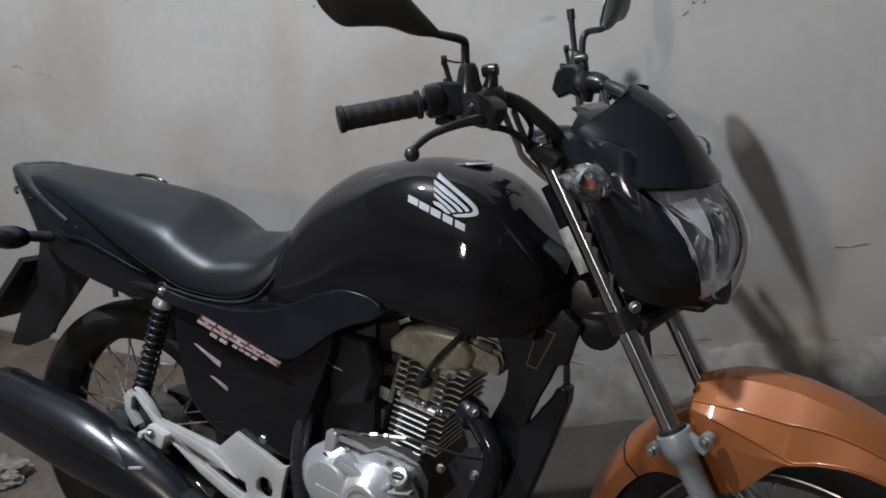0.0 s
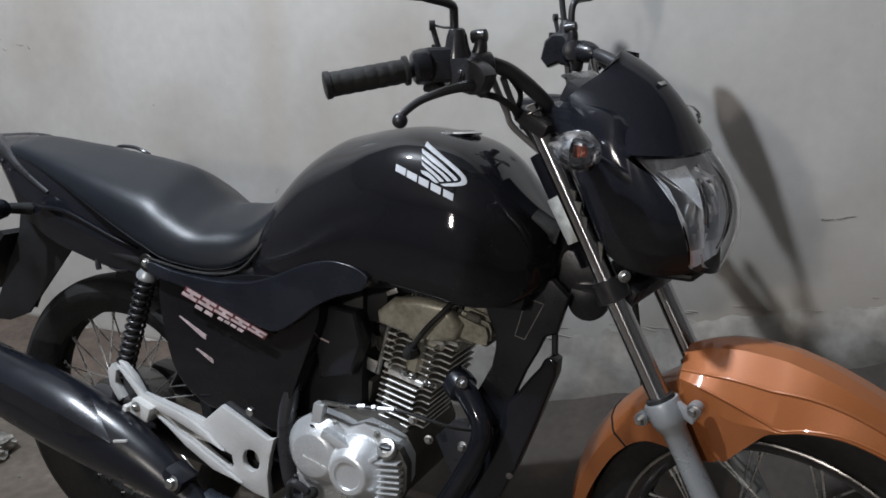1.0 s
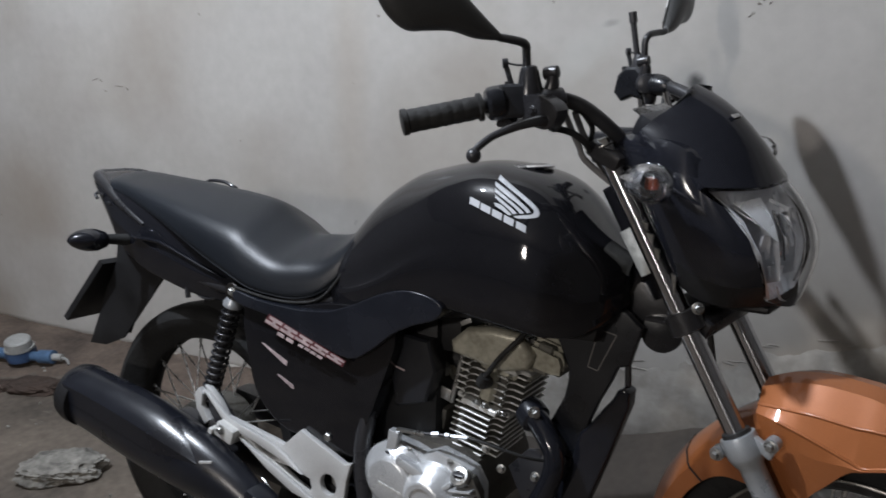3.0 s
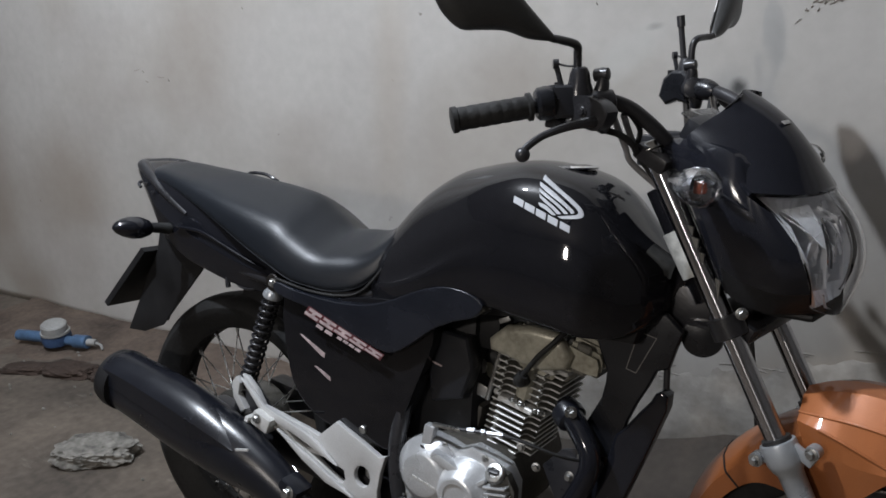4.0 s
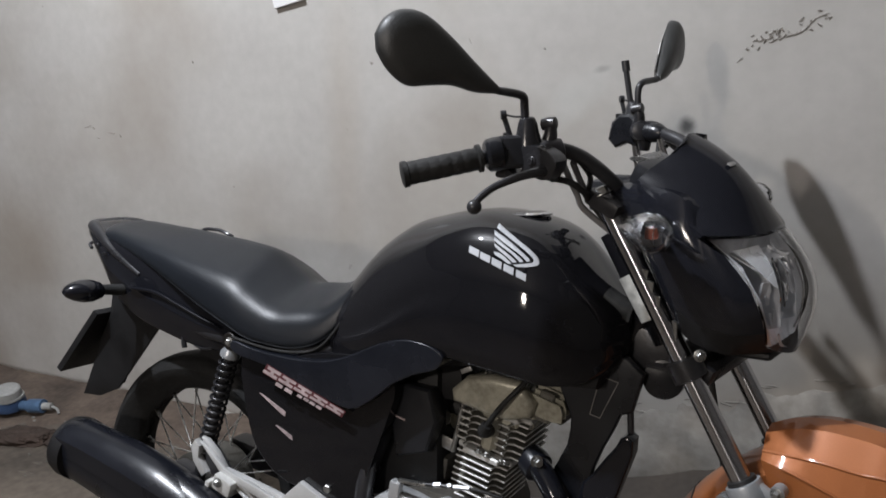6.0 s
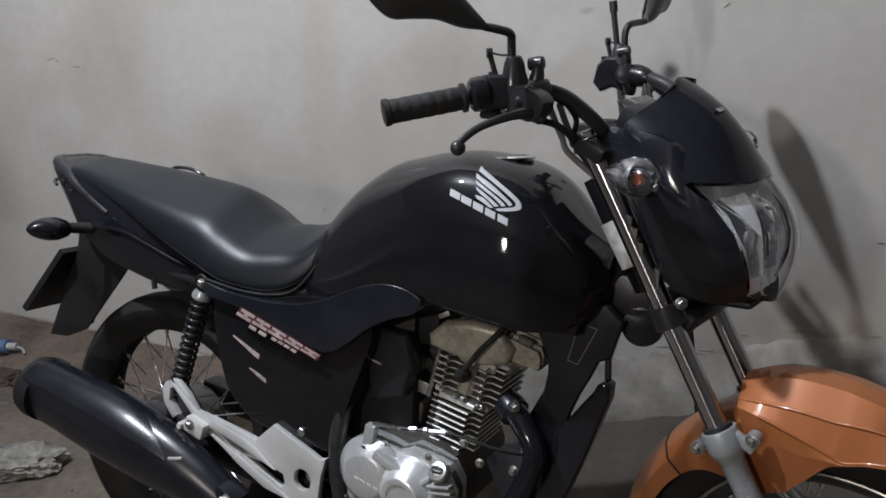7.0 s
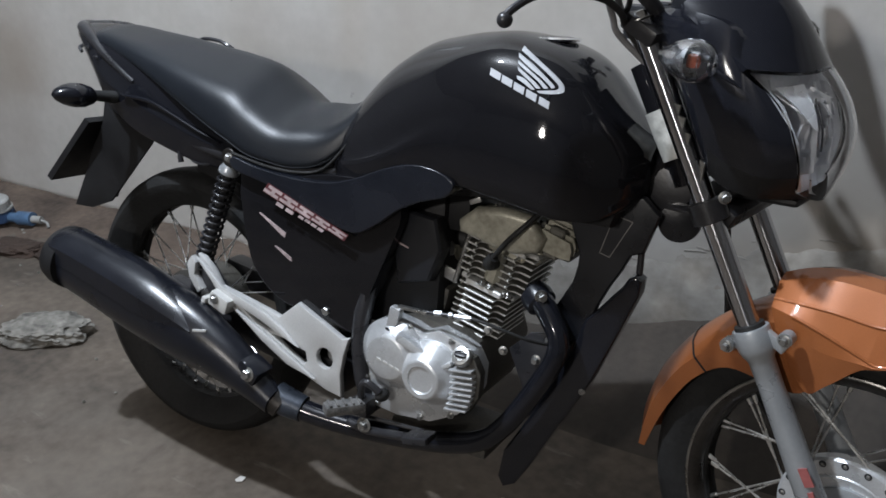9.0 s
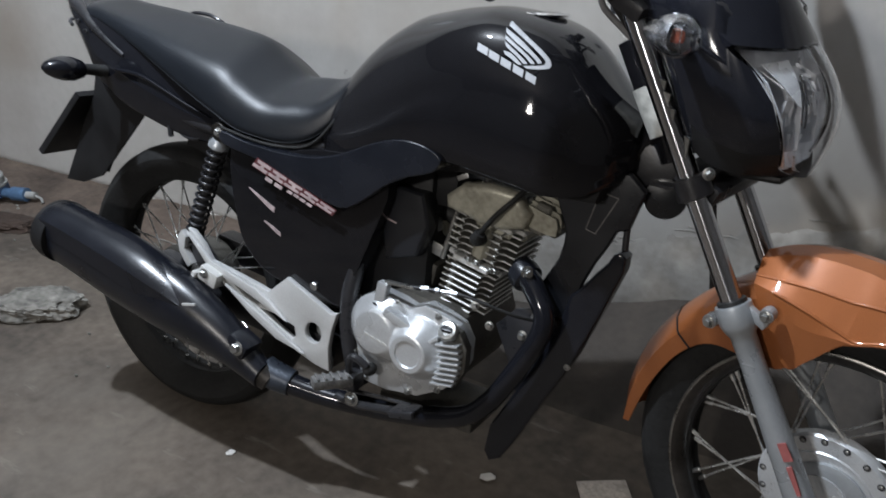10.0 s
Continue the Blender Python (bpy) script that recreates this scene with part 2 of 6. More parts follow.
GREY_PVC = mat("grey plastic cap", (0.26, 0.26, 0.25), 0.55, 0, 0.2, 20, 0.3, 120)
PAPER = mat("scrap of paper", (0.55, 0.53, 0.5), 0.8, 0, 0.1, 20, 0.3, 90)
SLAB = mat("worn pale slab", (0.40, 0.36, 0.32), 0.85, 0, 0.35, 30, 0.4, 120)
PLAIN = mat("painted room wall", (0.11, 0.105, 0.10), 0.85, 0, 0.1, 2, 0.3, 50)
CEIL = mat("grey concrete ceiling", (0.20, 0.195, 0.19), 0.9, 0, 0.1, 2, 0.3, 50)

# ---------------------------------------------------------------- mesh helpers


def part(name, bm, material, parent=None, label="", m=None, sharp=32, mats=()):
    """Links a bmesh as one mesh object under a thing or a part."""
    bmesh.ops.recalc_face_normals(bm, faces=bm.faces)
    me = bpy.data.meshes.new(name)
    bm.to_mesh(me)
    bm.free()
    me.shade_smooth()
    me.set_sharp_from_angle(angle=radians(sharp))
    for mm in (material, *mats):
        me.materials.append(mm)
    ob = new(name, me)
    if parent:
        ob.parent = parent
    if m:
        ob.matrix_basis = m
    if label:
        ob["label"] = label
    return ob


def again(ob, m, name=None):
    """Another object on the same mesh and parent, at its own pose."""
    o = new(name or ob.name.split(".")[0], ob.data)
    o.parent = ob.parent
    o.matrix_basis = m
    return o


def V(*a):
    return Vector(a)


def spline(pts, n, closed=False):
    """Points on a smooth curve through pts, n to a span."""
    pts = [Vector(p) for p in pts]
    k, out = len(pts), []
    for i in range(k if closed else k - 1):
        if closed:
            p0, p1, p2, p3 = (pts[(i + d) % k] for d in (-1, 0, 1, 2))
        else:
            p0, p1, p2, p3 = (pts[min(max(i + d, 0), k - 1)] for d in (-1, 0, 1, 2))
        for j in range(n):
            t = j / n
            out.append(0.5 * (2 * p1 + (p2 - p0) * t + (2 * p0 - 5 * p1 + 4 * p2 - p3) * t * t + (3 * p1 - p0 - 3 * p2 + p3) * t ** 3))
    if not closed:
        out.append(pts[-1])
    return out


def skin(bm, rings, cap=True, closed=True):
    vs = [[bm.verts.new(p) for p in r] for r in rings]
    n = len(rings[0])
    for a, b in zip(vs, vs[1:]):
        for i in range(n if closed else n - 1):
            j = (i + 1) % n
            bm.faces.new((a[i], a[j], b[j], b[i]))
    if cap:
        bm.faces.new(vs[0][::-1])
        bm.faces.new(vs[-1])
    return bm


def smooth_skin(rings, nu=3, nv=3, cap=True):
    """A skin over control rings, smoothed round and along."""
    fine = [spline(r, nu, True) for r in rings]
    cols = [spline([r[i] for r in fine], nv) for i in range(len(fine[0]))]
    return skin(bmesh.new(), [[c[k] for c in cols] for k in range(len(cols[0]))], cap)


def tube(pts, r, sides=10, n=5, bm=None, smooth=True):
    """A round tube through pts; r is one radius, or one a point."""
    bm = bm or bmesh.new()
    rad = list(r) if isinstance(r, (list, tuple)) else [r] * len(pts)
    line = spline(pts, n) if smooth else [Vector(p) for p in pts]
    rads = []
    for i in range(len(line)):
        f = i / (n if smooth else 1)
        k = min(int(f), len(rad) - 2)
        rads.append(rad[k] + (rad[k + 1] - rad[k]) * (f - k))
    up = None
    rings = []
    for i, p in enumerate(line):
        d = (line[min(i + 1, len(line) - 1)] - line[max(i - 1, 0)]).normalized()
        if up is None:
            up = d.orthogonal().normalized()
        up = (up - d * up.dot(d)).normalized()
        side = d.cross(up)
        rings.append([p + rads[i] * (math.cos(2 * math.pi * k / sides) * up + math.sin(2 * math.pi * k / sides) * side) for k in range(sides)])
    return skin(bm, rings)


def rod(a, b, r, r2=None, sides=16, bm=None):
    return tube([a, b], [r, r if r2 is None else r2], sides, 1, bm, False)


def lathe(prof, at, axis, n=48, bm=None, cap=True):
    """Turns a profile of (radius, height) round an axis."""
    bm = bm or bmesh.new()
    axis = Vector(axis).normalized()
    u = axis.orthogonal().normalized()
    w = axis.cross(u)
    at = Vector(at)
    rings = [[at + axis * h + r * (math.cos(2 * math.pi * k / n) * u + math.sin(2 * math.pi * k / n) * w) for k in range(n)] for r, h in prof]
    return skin(bm, rings, cap)


def hoop(prof, at, n=64):
    """A closed ring round the y axis from a closed profile of (radius, y)."""
    bm = bmesh.new()
    at = Vector(at)
    rings = []
    for k in range(n):
        a = 2 * math.pi * k / n
        rings.append([at + V(r * math.cos(a), y, r * math.sin(a)) for r, y in prof])
    rings.append(rings[0])
    skin(bm, rings, False)
    bmesh.ops.remove_doubles(bm, verts=bm.verts, dist=1e-6)
    return bm


def prism(outline, y0, y1, holes=(), bev=0.0, seg=2, bm=None, axis="y"):
    """A plate with its outline in x and z, from y0 to y1, with holes, its rims rounded."""
    bm = bm or bmesh.new()
    edges = []
    for loop in (outline, *holes):
        vs = [bm.verts.new((x, y0, z)) for x, z in loop]
        edges += [bm.edges.new((vs[i], vs[(i + 1) % len(vs)])) for i in range(len(vs))]
    res = bmesh.ops.triangle_fill(bm, use_beauty=True, use_dissolve=False, edges=edges)
    faces = [g for g in res["geom"] if isinstance(g, bmesh.types.BMFace)]
    ext = bmesh.ops.extrude_face_region(bm, geom=faces)
    moved = [g for g in ext["geom"] if isinstance(g, bmesh.types.BMVert)]
    bmesh.ops.translate(bm, verts=moved, vec=(0, y1 - y0, 0))
    bmesh.ops.recalc_face_normals(bm, faces=bm.faces)
    if bev:
        rim = [e for e in bm.edges if len(e.link_faces) == 2 and e.calc_face_angle(0) > 0.9 and abs(e.verts[0].co.y - e.verts[1].co.y) < 1e-6]
        bmesh.ops.bevel(bm, geom=rim, offset=bev, segments=seg, affect="EDGES", profile=0.6, clamp_overlap=True)
    return bm


def brick(c, s, bev=0.003, turn=(0, 0, 0), bm=None, seg=2):
    bm = bm or bmesh.new()
    res = bmesh.ops.create_cube(bm, size=1.0, matrix=pose(*c, *turn) @ Matrix.Diagonal((*s, 1)))
    if bev:
        es = list({e for v in res["verts"] for e in v.link_edges})
        bmesh.ops.bevel(bm, geom=es, offset=bev, segments=seg, affect="EDGES", profile=0.6, clamp_overlap=True)
    return bm


def ball(c, r, bm=None, turn=(0, 0, 0), u=24, v=14):
    bm = bm or bmesh.new()
    r = r if isinstance(r, (list, tuple)) else (r, r, r)
    bmesh.ops.create_uvsphere(bm, u_segments=u, v_segments=v, radius=1.0, matrix=pose(*c, *turn) @ Matrix.Diagonal((*r, 1)))
    return bm


def hexbolt(c, axis, r=0.007, h=0.006, bm=None):
    """A hexagon head on its washer, at c, pointing along axis."""
    bm = bm or bmesh.new()
    axis = Vector(axis).normalized()
    lathe([(r * 1.45, 0), (r * 1.45, 0.0015), (r * 1.3, 0.002)], c, axis, 16, bm)
    lathe([(r, 0.002), (r, h), (r * 0.8, h + 0.0015)], c, axis, 6, bm)
    return bm


def mirrored(bm):
    """The same shape on the other side of the middle plane."""
    for v in bm.verts:
        v.co.y = -v.co.y
    return bm


def soft_outline(pts):
    return [(p.x, p.y) for p in spline([V(x, z, 0) for x, z in pts], 3, True)]


# ---------------------------------------------------------------- room
WALL_YAW = math.degrees(math.atan2(0.06, 2.2))
WALL = pose(-0.2, 0.79, 0, 0, 0, WALL_YAW)


def relief_sheet(nx, nz, x0, x1, z0, z1, depth, seed, amp, freq):
    """An uneven wall skin, front towards -y, with a plain back."""
    bm = bmesh.new()
    grid = []
    for k in range(nz + 1):
        row = []
        for i in range(nx + 1):
            x, z = x0 + (x1 - x0) * i / nx, z0 + (z1 - z0) * k / nz
            d = amp * noise.fractal(V(x * freq, seed, z * freq), 1.0, 2.0, 4)
            row.append(bm.verts.new((x, -d, z)))
        grid.append(row)
    for k in range(nz):
        for i in range(nx):
            bm.faces.new((grid[k][i], grid[k][i + 1], grid[k + 1][i + 1], grid[k + 1][i]))
    back = [bm.verts.new(p) for p in ((x0, depth, z0), (x1, depth, z0), (x1, depth, z1), (x0, depth, z1))]
    bm.faces.new(back)
    bm.faces.new([*grid[0], back[1], back[0]])
    bm.faces.new([*grid[-1], back[2], back[3]])
    bm.faces.new([*[r[0] for r in grid], back[3], back[0]])
    bm.faces.new([*[r[-1] for r in grid], back[2], back[1]])
    return bm


def build_room():
    wall = part("wall_back", relief_sheet(190, 98, -3.6, 4.7, 0.0, 3.4, 0.15, 3.1, 0.007, 2.3), PLASTER, None, "", WALL, 180)
    tagged(wall, "grey-beige trowelled plaster wall, stained and chipped", "wall", "", "structure")
    # bare base course below the broken edge of the plaster, rising along the wall
    bm = bmesh.new()
    n = 340
    rings = []
    for i in range(n + 1):
        s = -1.05 + 3.6 * i / n
        top = 0.298 + 0.24 * (s - 0.962) + 0.009 * noise.fractal(V(s * 13, 2.2, 0), 1.0, 2.0, 6)
        top = max(0.02, top)
        out = 0.010 + 0.008 * noise.fractal(V(s * 3, 7.7, 0), 1.0, 2.0, 4)
        low = min(0.75 * top, max(0.0, 0.060 + 0.34 * (s - 0.93)))
        prof = [(-0.02, low), (out + 0.002, low), (out + 0.008, low + 0.012 + (top - low) * 0.2), (out + 0.003, low + (top - low) * 0.5), (0.75 * out, low + (top - low) * 0.72), (0.45 * out, low + (top - low) * 0.88), (0.0, top), (-0.02, top + 0.003)]
        rings.append([V(s, -o + 0.009 * noise.fractal(V(s * 11, z * 15, 1), 1.0, 2.0, 5), z + 0.006 * noise.noise(V(s * 22, z * 9, 6))) for o, z in prof])
    skin(bm, rings)
    base = part("wall_base", bm, BARE, None, "", WALL, 40)
    tagged(base, "bare masonry base course under broken plaster", "wall base", "", "structure")

    bm = bmesh.new()
    nx, ny = 130, 120
    grid = [[bm.verts.new((-3.7 + 8.2 * i / nx, -6.6 + 7.6 * j / ny, 0.0)) for i in range(nx + 1)] for j in range(ny + 1)]
    for j in range(ny):
        for i in range(nx):
            bm.faces.new((grid[j][i], grid[j][i + 1], grid[j + 1][i + 1], grid[j + 1][i]))
    for v in bm.verts:
        v.co.z = -0.002 + 0.0035 * min(0.3, noise.fractal(v.co * 1.7, 1.0, 2.0, 4))
    floor = part("floor", bm, CONCRETE, None, "", None, 180)
    tagged(floor, "worn grey-brown concrete floor with dust and stains", "floor", "", "structure")
    for name, c, s, label in (("wall_front", (0.4, -6.55, 1.7), (9.0, 0.1, 3.4), "plain grey plastered wall"), ("wall_left", (-3.6, -2.9, 1.7), (0.1, 7.2, 3.4), "plain grey plastered wall"), ("wall_right", (4.4, -2.8, 1.7), (0.1, 7.4, 3.4), "plain grey plastered wall")):
        tagged(part(name, brick(c, s, 0), PLAIN), label, "wall", "", "structure")
    tagged(part("ceiling", brick((0.4, -2.8, 3.45), (8.4, 7.7, 0.1), 0), CEIL), "grey concrete ceiling slab", "ceiling", "", "structure")


build_room()


def lit_glass():
    m = bpy.data.materials.new("lit bulb")
    m.use_nodes = True
    e = m.node_tree.nodes["Principled BSDF"]
    e.inputs["Emission Color"].default_value, e.inputs["Emission Strength"].default_value = (0.92, 0.97, 1.0, 1), 12.0
    return m


LIT = lit_glass()


def hanging_lamp(x, y, z):
    lamp = part("hanging_lamp", lathe([(0.004, 0.13), (0.02, 0.125), (0.021, 0.085), (0.016, 0.08)], (x, y, z), (0, 0, 1), 20), SATIN)
    tagged(lamp, "bare bulb in a black socket on a cord", "lamp", "bare bulbs")
    part("cord", rod((x, y, z + 0.12), (x, y, 3.4), 0.003, sides=8), SATIN, lamp)
    part("bulb", lathe([(0.002, 0.058), (0.012, 0.06), (0.016, 0.078), (0.016, 0.084)], (x, y, z), (0, 0, 1), 20), LIT, lamp)


hanging_lamp(*LAMP_AT)
hanging_lamp(*FAR_LAMP_AT)


# ---------------------------------------------------------------- motorcycle
LEAN, RAKE, STEER = 9.0, 26.5, -15.1
bike = tagged(new("motorcycle"), "black street motorcycle with orange front fender on its side stand", "motorcycle")
bike.matrix_basis = pose(0, 0, 0, -LEAN, 0, 0)
AXIS = V(-math.sin(radians(RAKE)), 0, math.cos(radians(RAKE)))
HEAD = Matrix.Translation((1.41, 0, 0)) @ Matrix.Rotation(radians(STEER), 4, AXIS) @ Matrix.Translation((-1.41, 0, 0))
R_AXLE, F_AXLE = V(-0.011, 0, 0.310), V(1.337, 0, 0.314)
FENDER_AT = V(1.315, 0, 0.309)


def wheel(name, c, width, m, spokes=36, hub_r=0.05, label="", grow=1.0, deep=0.055, hold=(0.044, 0.043, 0.55)):
    """A spoked wheel: the hub with tyre, rim, nipples and spokes on it."""
    hub = lathe([(f * hub_r, y * deep) for f, y in ((0.24, -1), (0.75, -1), (1, -0.82), (1, -0.65), (0.6, -0.55), (0.6, 0.55), (1, 0.65), (1, 0.82), (0.75, 1), (0.24, 1))], c, (0, 1, 0), 40)
    hub = part(name, hub, FORK, bike, label, m)
    h = width / 2
    prof = [(0.309, 0), (0.3075, -h * 0.35), (0.302, -h * 0.68), (0.292, -h * 0.9), (0.278, -h), (0.262, -h * 0.93), (0.246, -h * 0.7), (0.236, -h * 0.62), (0.226, -h * 0.4)]
    prof = [(r * (1 + (grow - 1) * (r - 0.226) / 0.083), y) for r, y in prof]
    prof = prof + [(r, -y) for r, y in prof[:0:-1]]
    part("tyre", hoop(prof, c, 96), TYRE, hub, "black rubber tyre")
    rp = [(0.250, -0.030), (0.2515, -0.034), (0.248, -0.037), (0.242, -0.035), (0.236, -0.031), (0.230, -0.023), (0.226, -0.008)]
    rp = rp + [(r, -y) for r, y in rp[::-1]]
    part("rim", hoop(rp, c, 96), RIM, hub, "dull steel rim")
    for side in (-1, 1):
        part("rim_lip", hoop([(0.2500 + 0.0030 * math.cos(2 * math.pi * k / 8), side * 0.0350 + 0.0030 * math.sin(2 * math.pi * k / 8)) for k in range(8)], c, 96), LIP, hub, "bright worn rim lip")
    # spokes on shared meshes, crossing in pairs
    first = {}
    for k in range(spokes):
        side = -1 if k % 2 else 1
        cross = 1 if (k // 2) % 2 else -1
        a = 2 * math.pi * (k // 2) / (spokes // 2) + (0.09 if side > 0 else 0)
        key = (side, cross)
        turn = Matrix.Translation(c) @ Matrix.Rotation(-a, 4, "Y") @ Matrix.Translation(-c)
        if key not in first:
            q = hold[2] * cross
            p0 = c + V(hold[0] * math.cos(q), side * hold[1], hold[0] * math.sin(q))
            p1 = c + V(0.227, side * 0.006, 0)
            bm = rod(p0, p1, 0.0018, sides=6)
            d = (p0 - p1).normalized()
            rod(p1 - d * 0.003, p1 + d * 0.014, 0.0038, sides=6, bm=bm)
            first[key] = part("spoke", bm, SPOKE, hub)
            first[key].matrix_basis = turn
        else:
            again(first[key], turn)
    return hub


rear_wheel = wheel("rear_wheel", R_AXLE, 0.110, None)
front_wheel = wheel("front_wheel", F_AXLE, 0.084, HEAD, hub_r=0.062, grow=1.026, deep=0.030, hold=(0.085, 0.008, 1.0))

# drum brake plate of the front wheel, with its bolts and cam lever
DRUM_AT = F_AXLE + V(-0.007, 0, 0.001)
drum = part("brake_drum", lathe([(0.060, 0.024), (0.098, 0.012), (0.1015, 0.004), (0.1015, -0.010), (0.098, -0.0145), (0.0925, -0.0155), (0.075, -0.0165), (0.073, -0.0185), (0.046, -0.020), (0.042, -0.032), (0.016, -0.034)], DRUM_AT, (0, 1, 0), 72), ALU_PAINT, bike, "silver cast brake drum with a ring of rivets", HEAD)
for k in range(18):
    a = radians(20 * k - 1)
    at = DRUM_AT + V(0.0925 * math.cos(a), -0.0150, 0.0925 * math.sin(a))
    rivet = part("rivet", lathe([(0.0054, 0.0), (0.0054, 0.0012), (0.0042, 0.0012), (0.0036, 0.0006)], at, (0, -1, 0), 14), STEEL, drum)
    part("rivet_head", lathe([(0.0030, 0.0), (0.0030, 0.0016), (0.0015, 0.0026)], at, (0, -1, 0), 10), ZINC, rivet)
part("axle_nut", hexbolt(F_AXLE + V(0, -0.112, 0), (0, -1, 0), 0.013, 0.012), ZINC, front_wheel)
part("brake_arm", prism([(1.417, 0.335), (1.432, 0.33), (1.442, 0.415), (1.427, 0.42)], -0.066, -0.072, bev=0.001), ZINC, drum)
part("hub_drum", lathe([(0.07, -0.05), (0.085, -0.046), (0.085, 0.046), (0.07, 0.05)], R_AXLE, (0, 1, 0), 40), CRANK, rear_wheel)

# fork: sliders with stanchions, clamps
LEG = V(math.sin(radians(29.1)), 0, -math.cos(radians(29.1)))
TOP = V(0.954, 0, 1.005)


def along(d, y):
    """A point d metres down the fork leg from its top."""
    return TOP + LEG * d + V(-0.016 if y > 0.05 else 0, y, 0)


def fork_leg(y):
    side = -1 if y < 0 else 1
    s0 = 0.447
    low = lathe([(0.016, 0), (0.0258, 0.001), (0.0266, 0.004), (0.0266, 0.030), (0.0235, 0.039), (0.0186, 0.048), (0.0178, 0.09), (0.0190, 0.16), (0.0203, 0.22), (0.0210, 0.27), (0.0220, 0.31), (0.019, 0.345), (0.012, 0.352)], along(s0, y), LEG, 28)
    leg = part("fork_slider", low, FORK, bike, "grey painted fork slider", HEAD)
    part("stanchion", rod(V(0, 0, 0), V(0, 0, s0 + 0.03), 0.0158, sides=28), STANCHION, leg, "polished chrome stanchion", Matrix.Translation(along(-0.01, y)) @ LEG.to_track_quat("Z", "Y").to_matrix().to_4x4())
    part("dust_seal", lathe([(0.0165, -0.006), (0.021, -0.005), (0.022, 0.004), (0.0165, 0.006)], along(s0, y), LEG, 24), RUBBER, leg)
    for dx, dz in ((-0.039, -0.009), (0.039, 0.030)):
        c = along(s0 + 0.030, y) + V(dx, side * 0.004, dz)
        part("lug", rod(c + V(0, -0.008, 0), c + V(0, 0.008, 0), 0.0105, sides=14, bm=brick(along(s0 + 0.03, y) + V(dx * 0.6, 0, dz * 0.6), (0.036, 0.011, 0.016), 0.003, (0, 27, 0))), FORK, leg)
        part("bolt", hexbolt(c + V(0, side * 0.009, 0), (0, side, 0), 0.0062, 0.007), ZINC, leg)
    return leg


right_leg = fork_leg(-0.092)
fork_leg(0.070)
for line in ([(1.274, 0.434), (1.289, 0.442), (1.304, 0.419), (1.288, 0.409)], [(1.294, 0.403), (1.304, 0.409), (1.325, 0.370), (1.312, 0.361)]):
    part("sticker", prism(line, -0.1085, -0.1112, bev=0), FADED_RED, right_leg, "worn red sticker")

# triple clamps
clamp = part("lower_clamp", brick(along(0.272, 0), (0.07, 0.17, 0.034), 0.008, (0, 27, 0)), STEEL, bike, "", HEAD)
for y in (-0.092, 0.070):
    lathe_c = along(0.255, y)
    part("clamp_ring", lathe([(0.019, 0), (0.026, 0.002), (0.026, 0.032), (0.019, 0.034)], lathe_c, LEG, 24), STEEL, clamp)
    part("bolt", hexbolt(along(0.250, y) + V(0.036, -0.012, 0.010), (0.6, -0.8, 0.1), 0.0062, 0.008), ZINC, clamp)
top_clamp = part("upper_clamp", brick(along(0.0, 0), (0.06, 0.22, 0.026), 0.008, (0, 27, 0)), STEEL, bike, "", HEAD)
for y in (-0.092, 0.070):
    part("fork_cap", hexbolt(along(-0.012, y), -LEG, 0.012, 0.012), ZINC, top_clamp)
head_tube = part("head_tube", rod(V(0.920, 0, 0.945), V(1.015, 0, 0.775), 0.031, sides=28), GLOSS, bike)
part("head_label", rod(V(0.955, -0.004, 0.880), V(0.994, -0.004, 0.812), 0.0318, sides=28), RIM_LABEL, head_tube, "silver identification label")
part("lock_boss", brick((1.0, -0.04, 0.955), (0.05, 0.045, 0.075), 0.020, (0, 27, 0), seg=4), MATTE, head_tube)


# front fender, in the wheel's polar frame
def fender(angles, crown, skirt, half, ridge, faceted=None):
    """A curved shell over the tyre, with depth; each list gives one value an angle."""
    rings = []
    for a, c, s, w, e in zip(angles, crown, skirt, half, ridge):
        a = radians(a)
        d = V(math.cos(a), 0, math.sin(a))
        if faceted:
            k1, k2, k3 = faceted[len(rings)]
            outer = [(s, 1.05 * w), (k1, 1.06 * w), (k2, 1.01 * w), (k3, 0.80 * w), (c + 0.4 * e, 0.40 * w), (c + e, 0)]
        else:
            outer = [(s, w), ((s + c) * 0.5, w * 1.02), (c - 0.022, w * 0.96), (c - 0.006, w * 0.66), (c + e * 0.6, w * 0.28), (c + e, 0)]
        outer = [(r, -y) for r, y in outer] + [(r, y) for r, y in outer[-2::-1]]
        inner = [(r - (0.004 if abs(y) < w * 0.9 else 0.0), y * 0.94) for r, y in outer[::-1]]
        rings.append([FENDER_AT + d * r + V(0, y, 0) for r, y in outer + inner])
    cols = [spline([r[i] for r in rings], 5) for i in range(len(rings[0]))]
    if faceted:
        EDGES.extend((cols[2][4:], cols[3]))
    return skin(bmesh.new(), [[c[k] for c in cols] for k in range(len(cols[0]))])


EDGES = []
rear_fender = part("front_fender", fender([181, 168, 155, 142, 130, 118, 108, 98], [0.326, 0.329, 0.332, 0.336, 0.341, 0.349, 0.357, 0.362], [0.304, 0.289, 0.284, 0.284, 0.276, 0.240, 0.226, 0.256], [0.046, 0.054, 0.058, 0.060, 0.062, 0.064, 0.064, 0.062], [0.002, 0.003, 0.004, 0.004, 0.004, 0.004, 0.004, 0.004]), ORANGE, bike, "metallic orange front fender", HEAD)
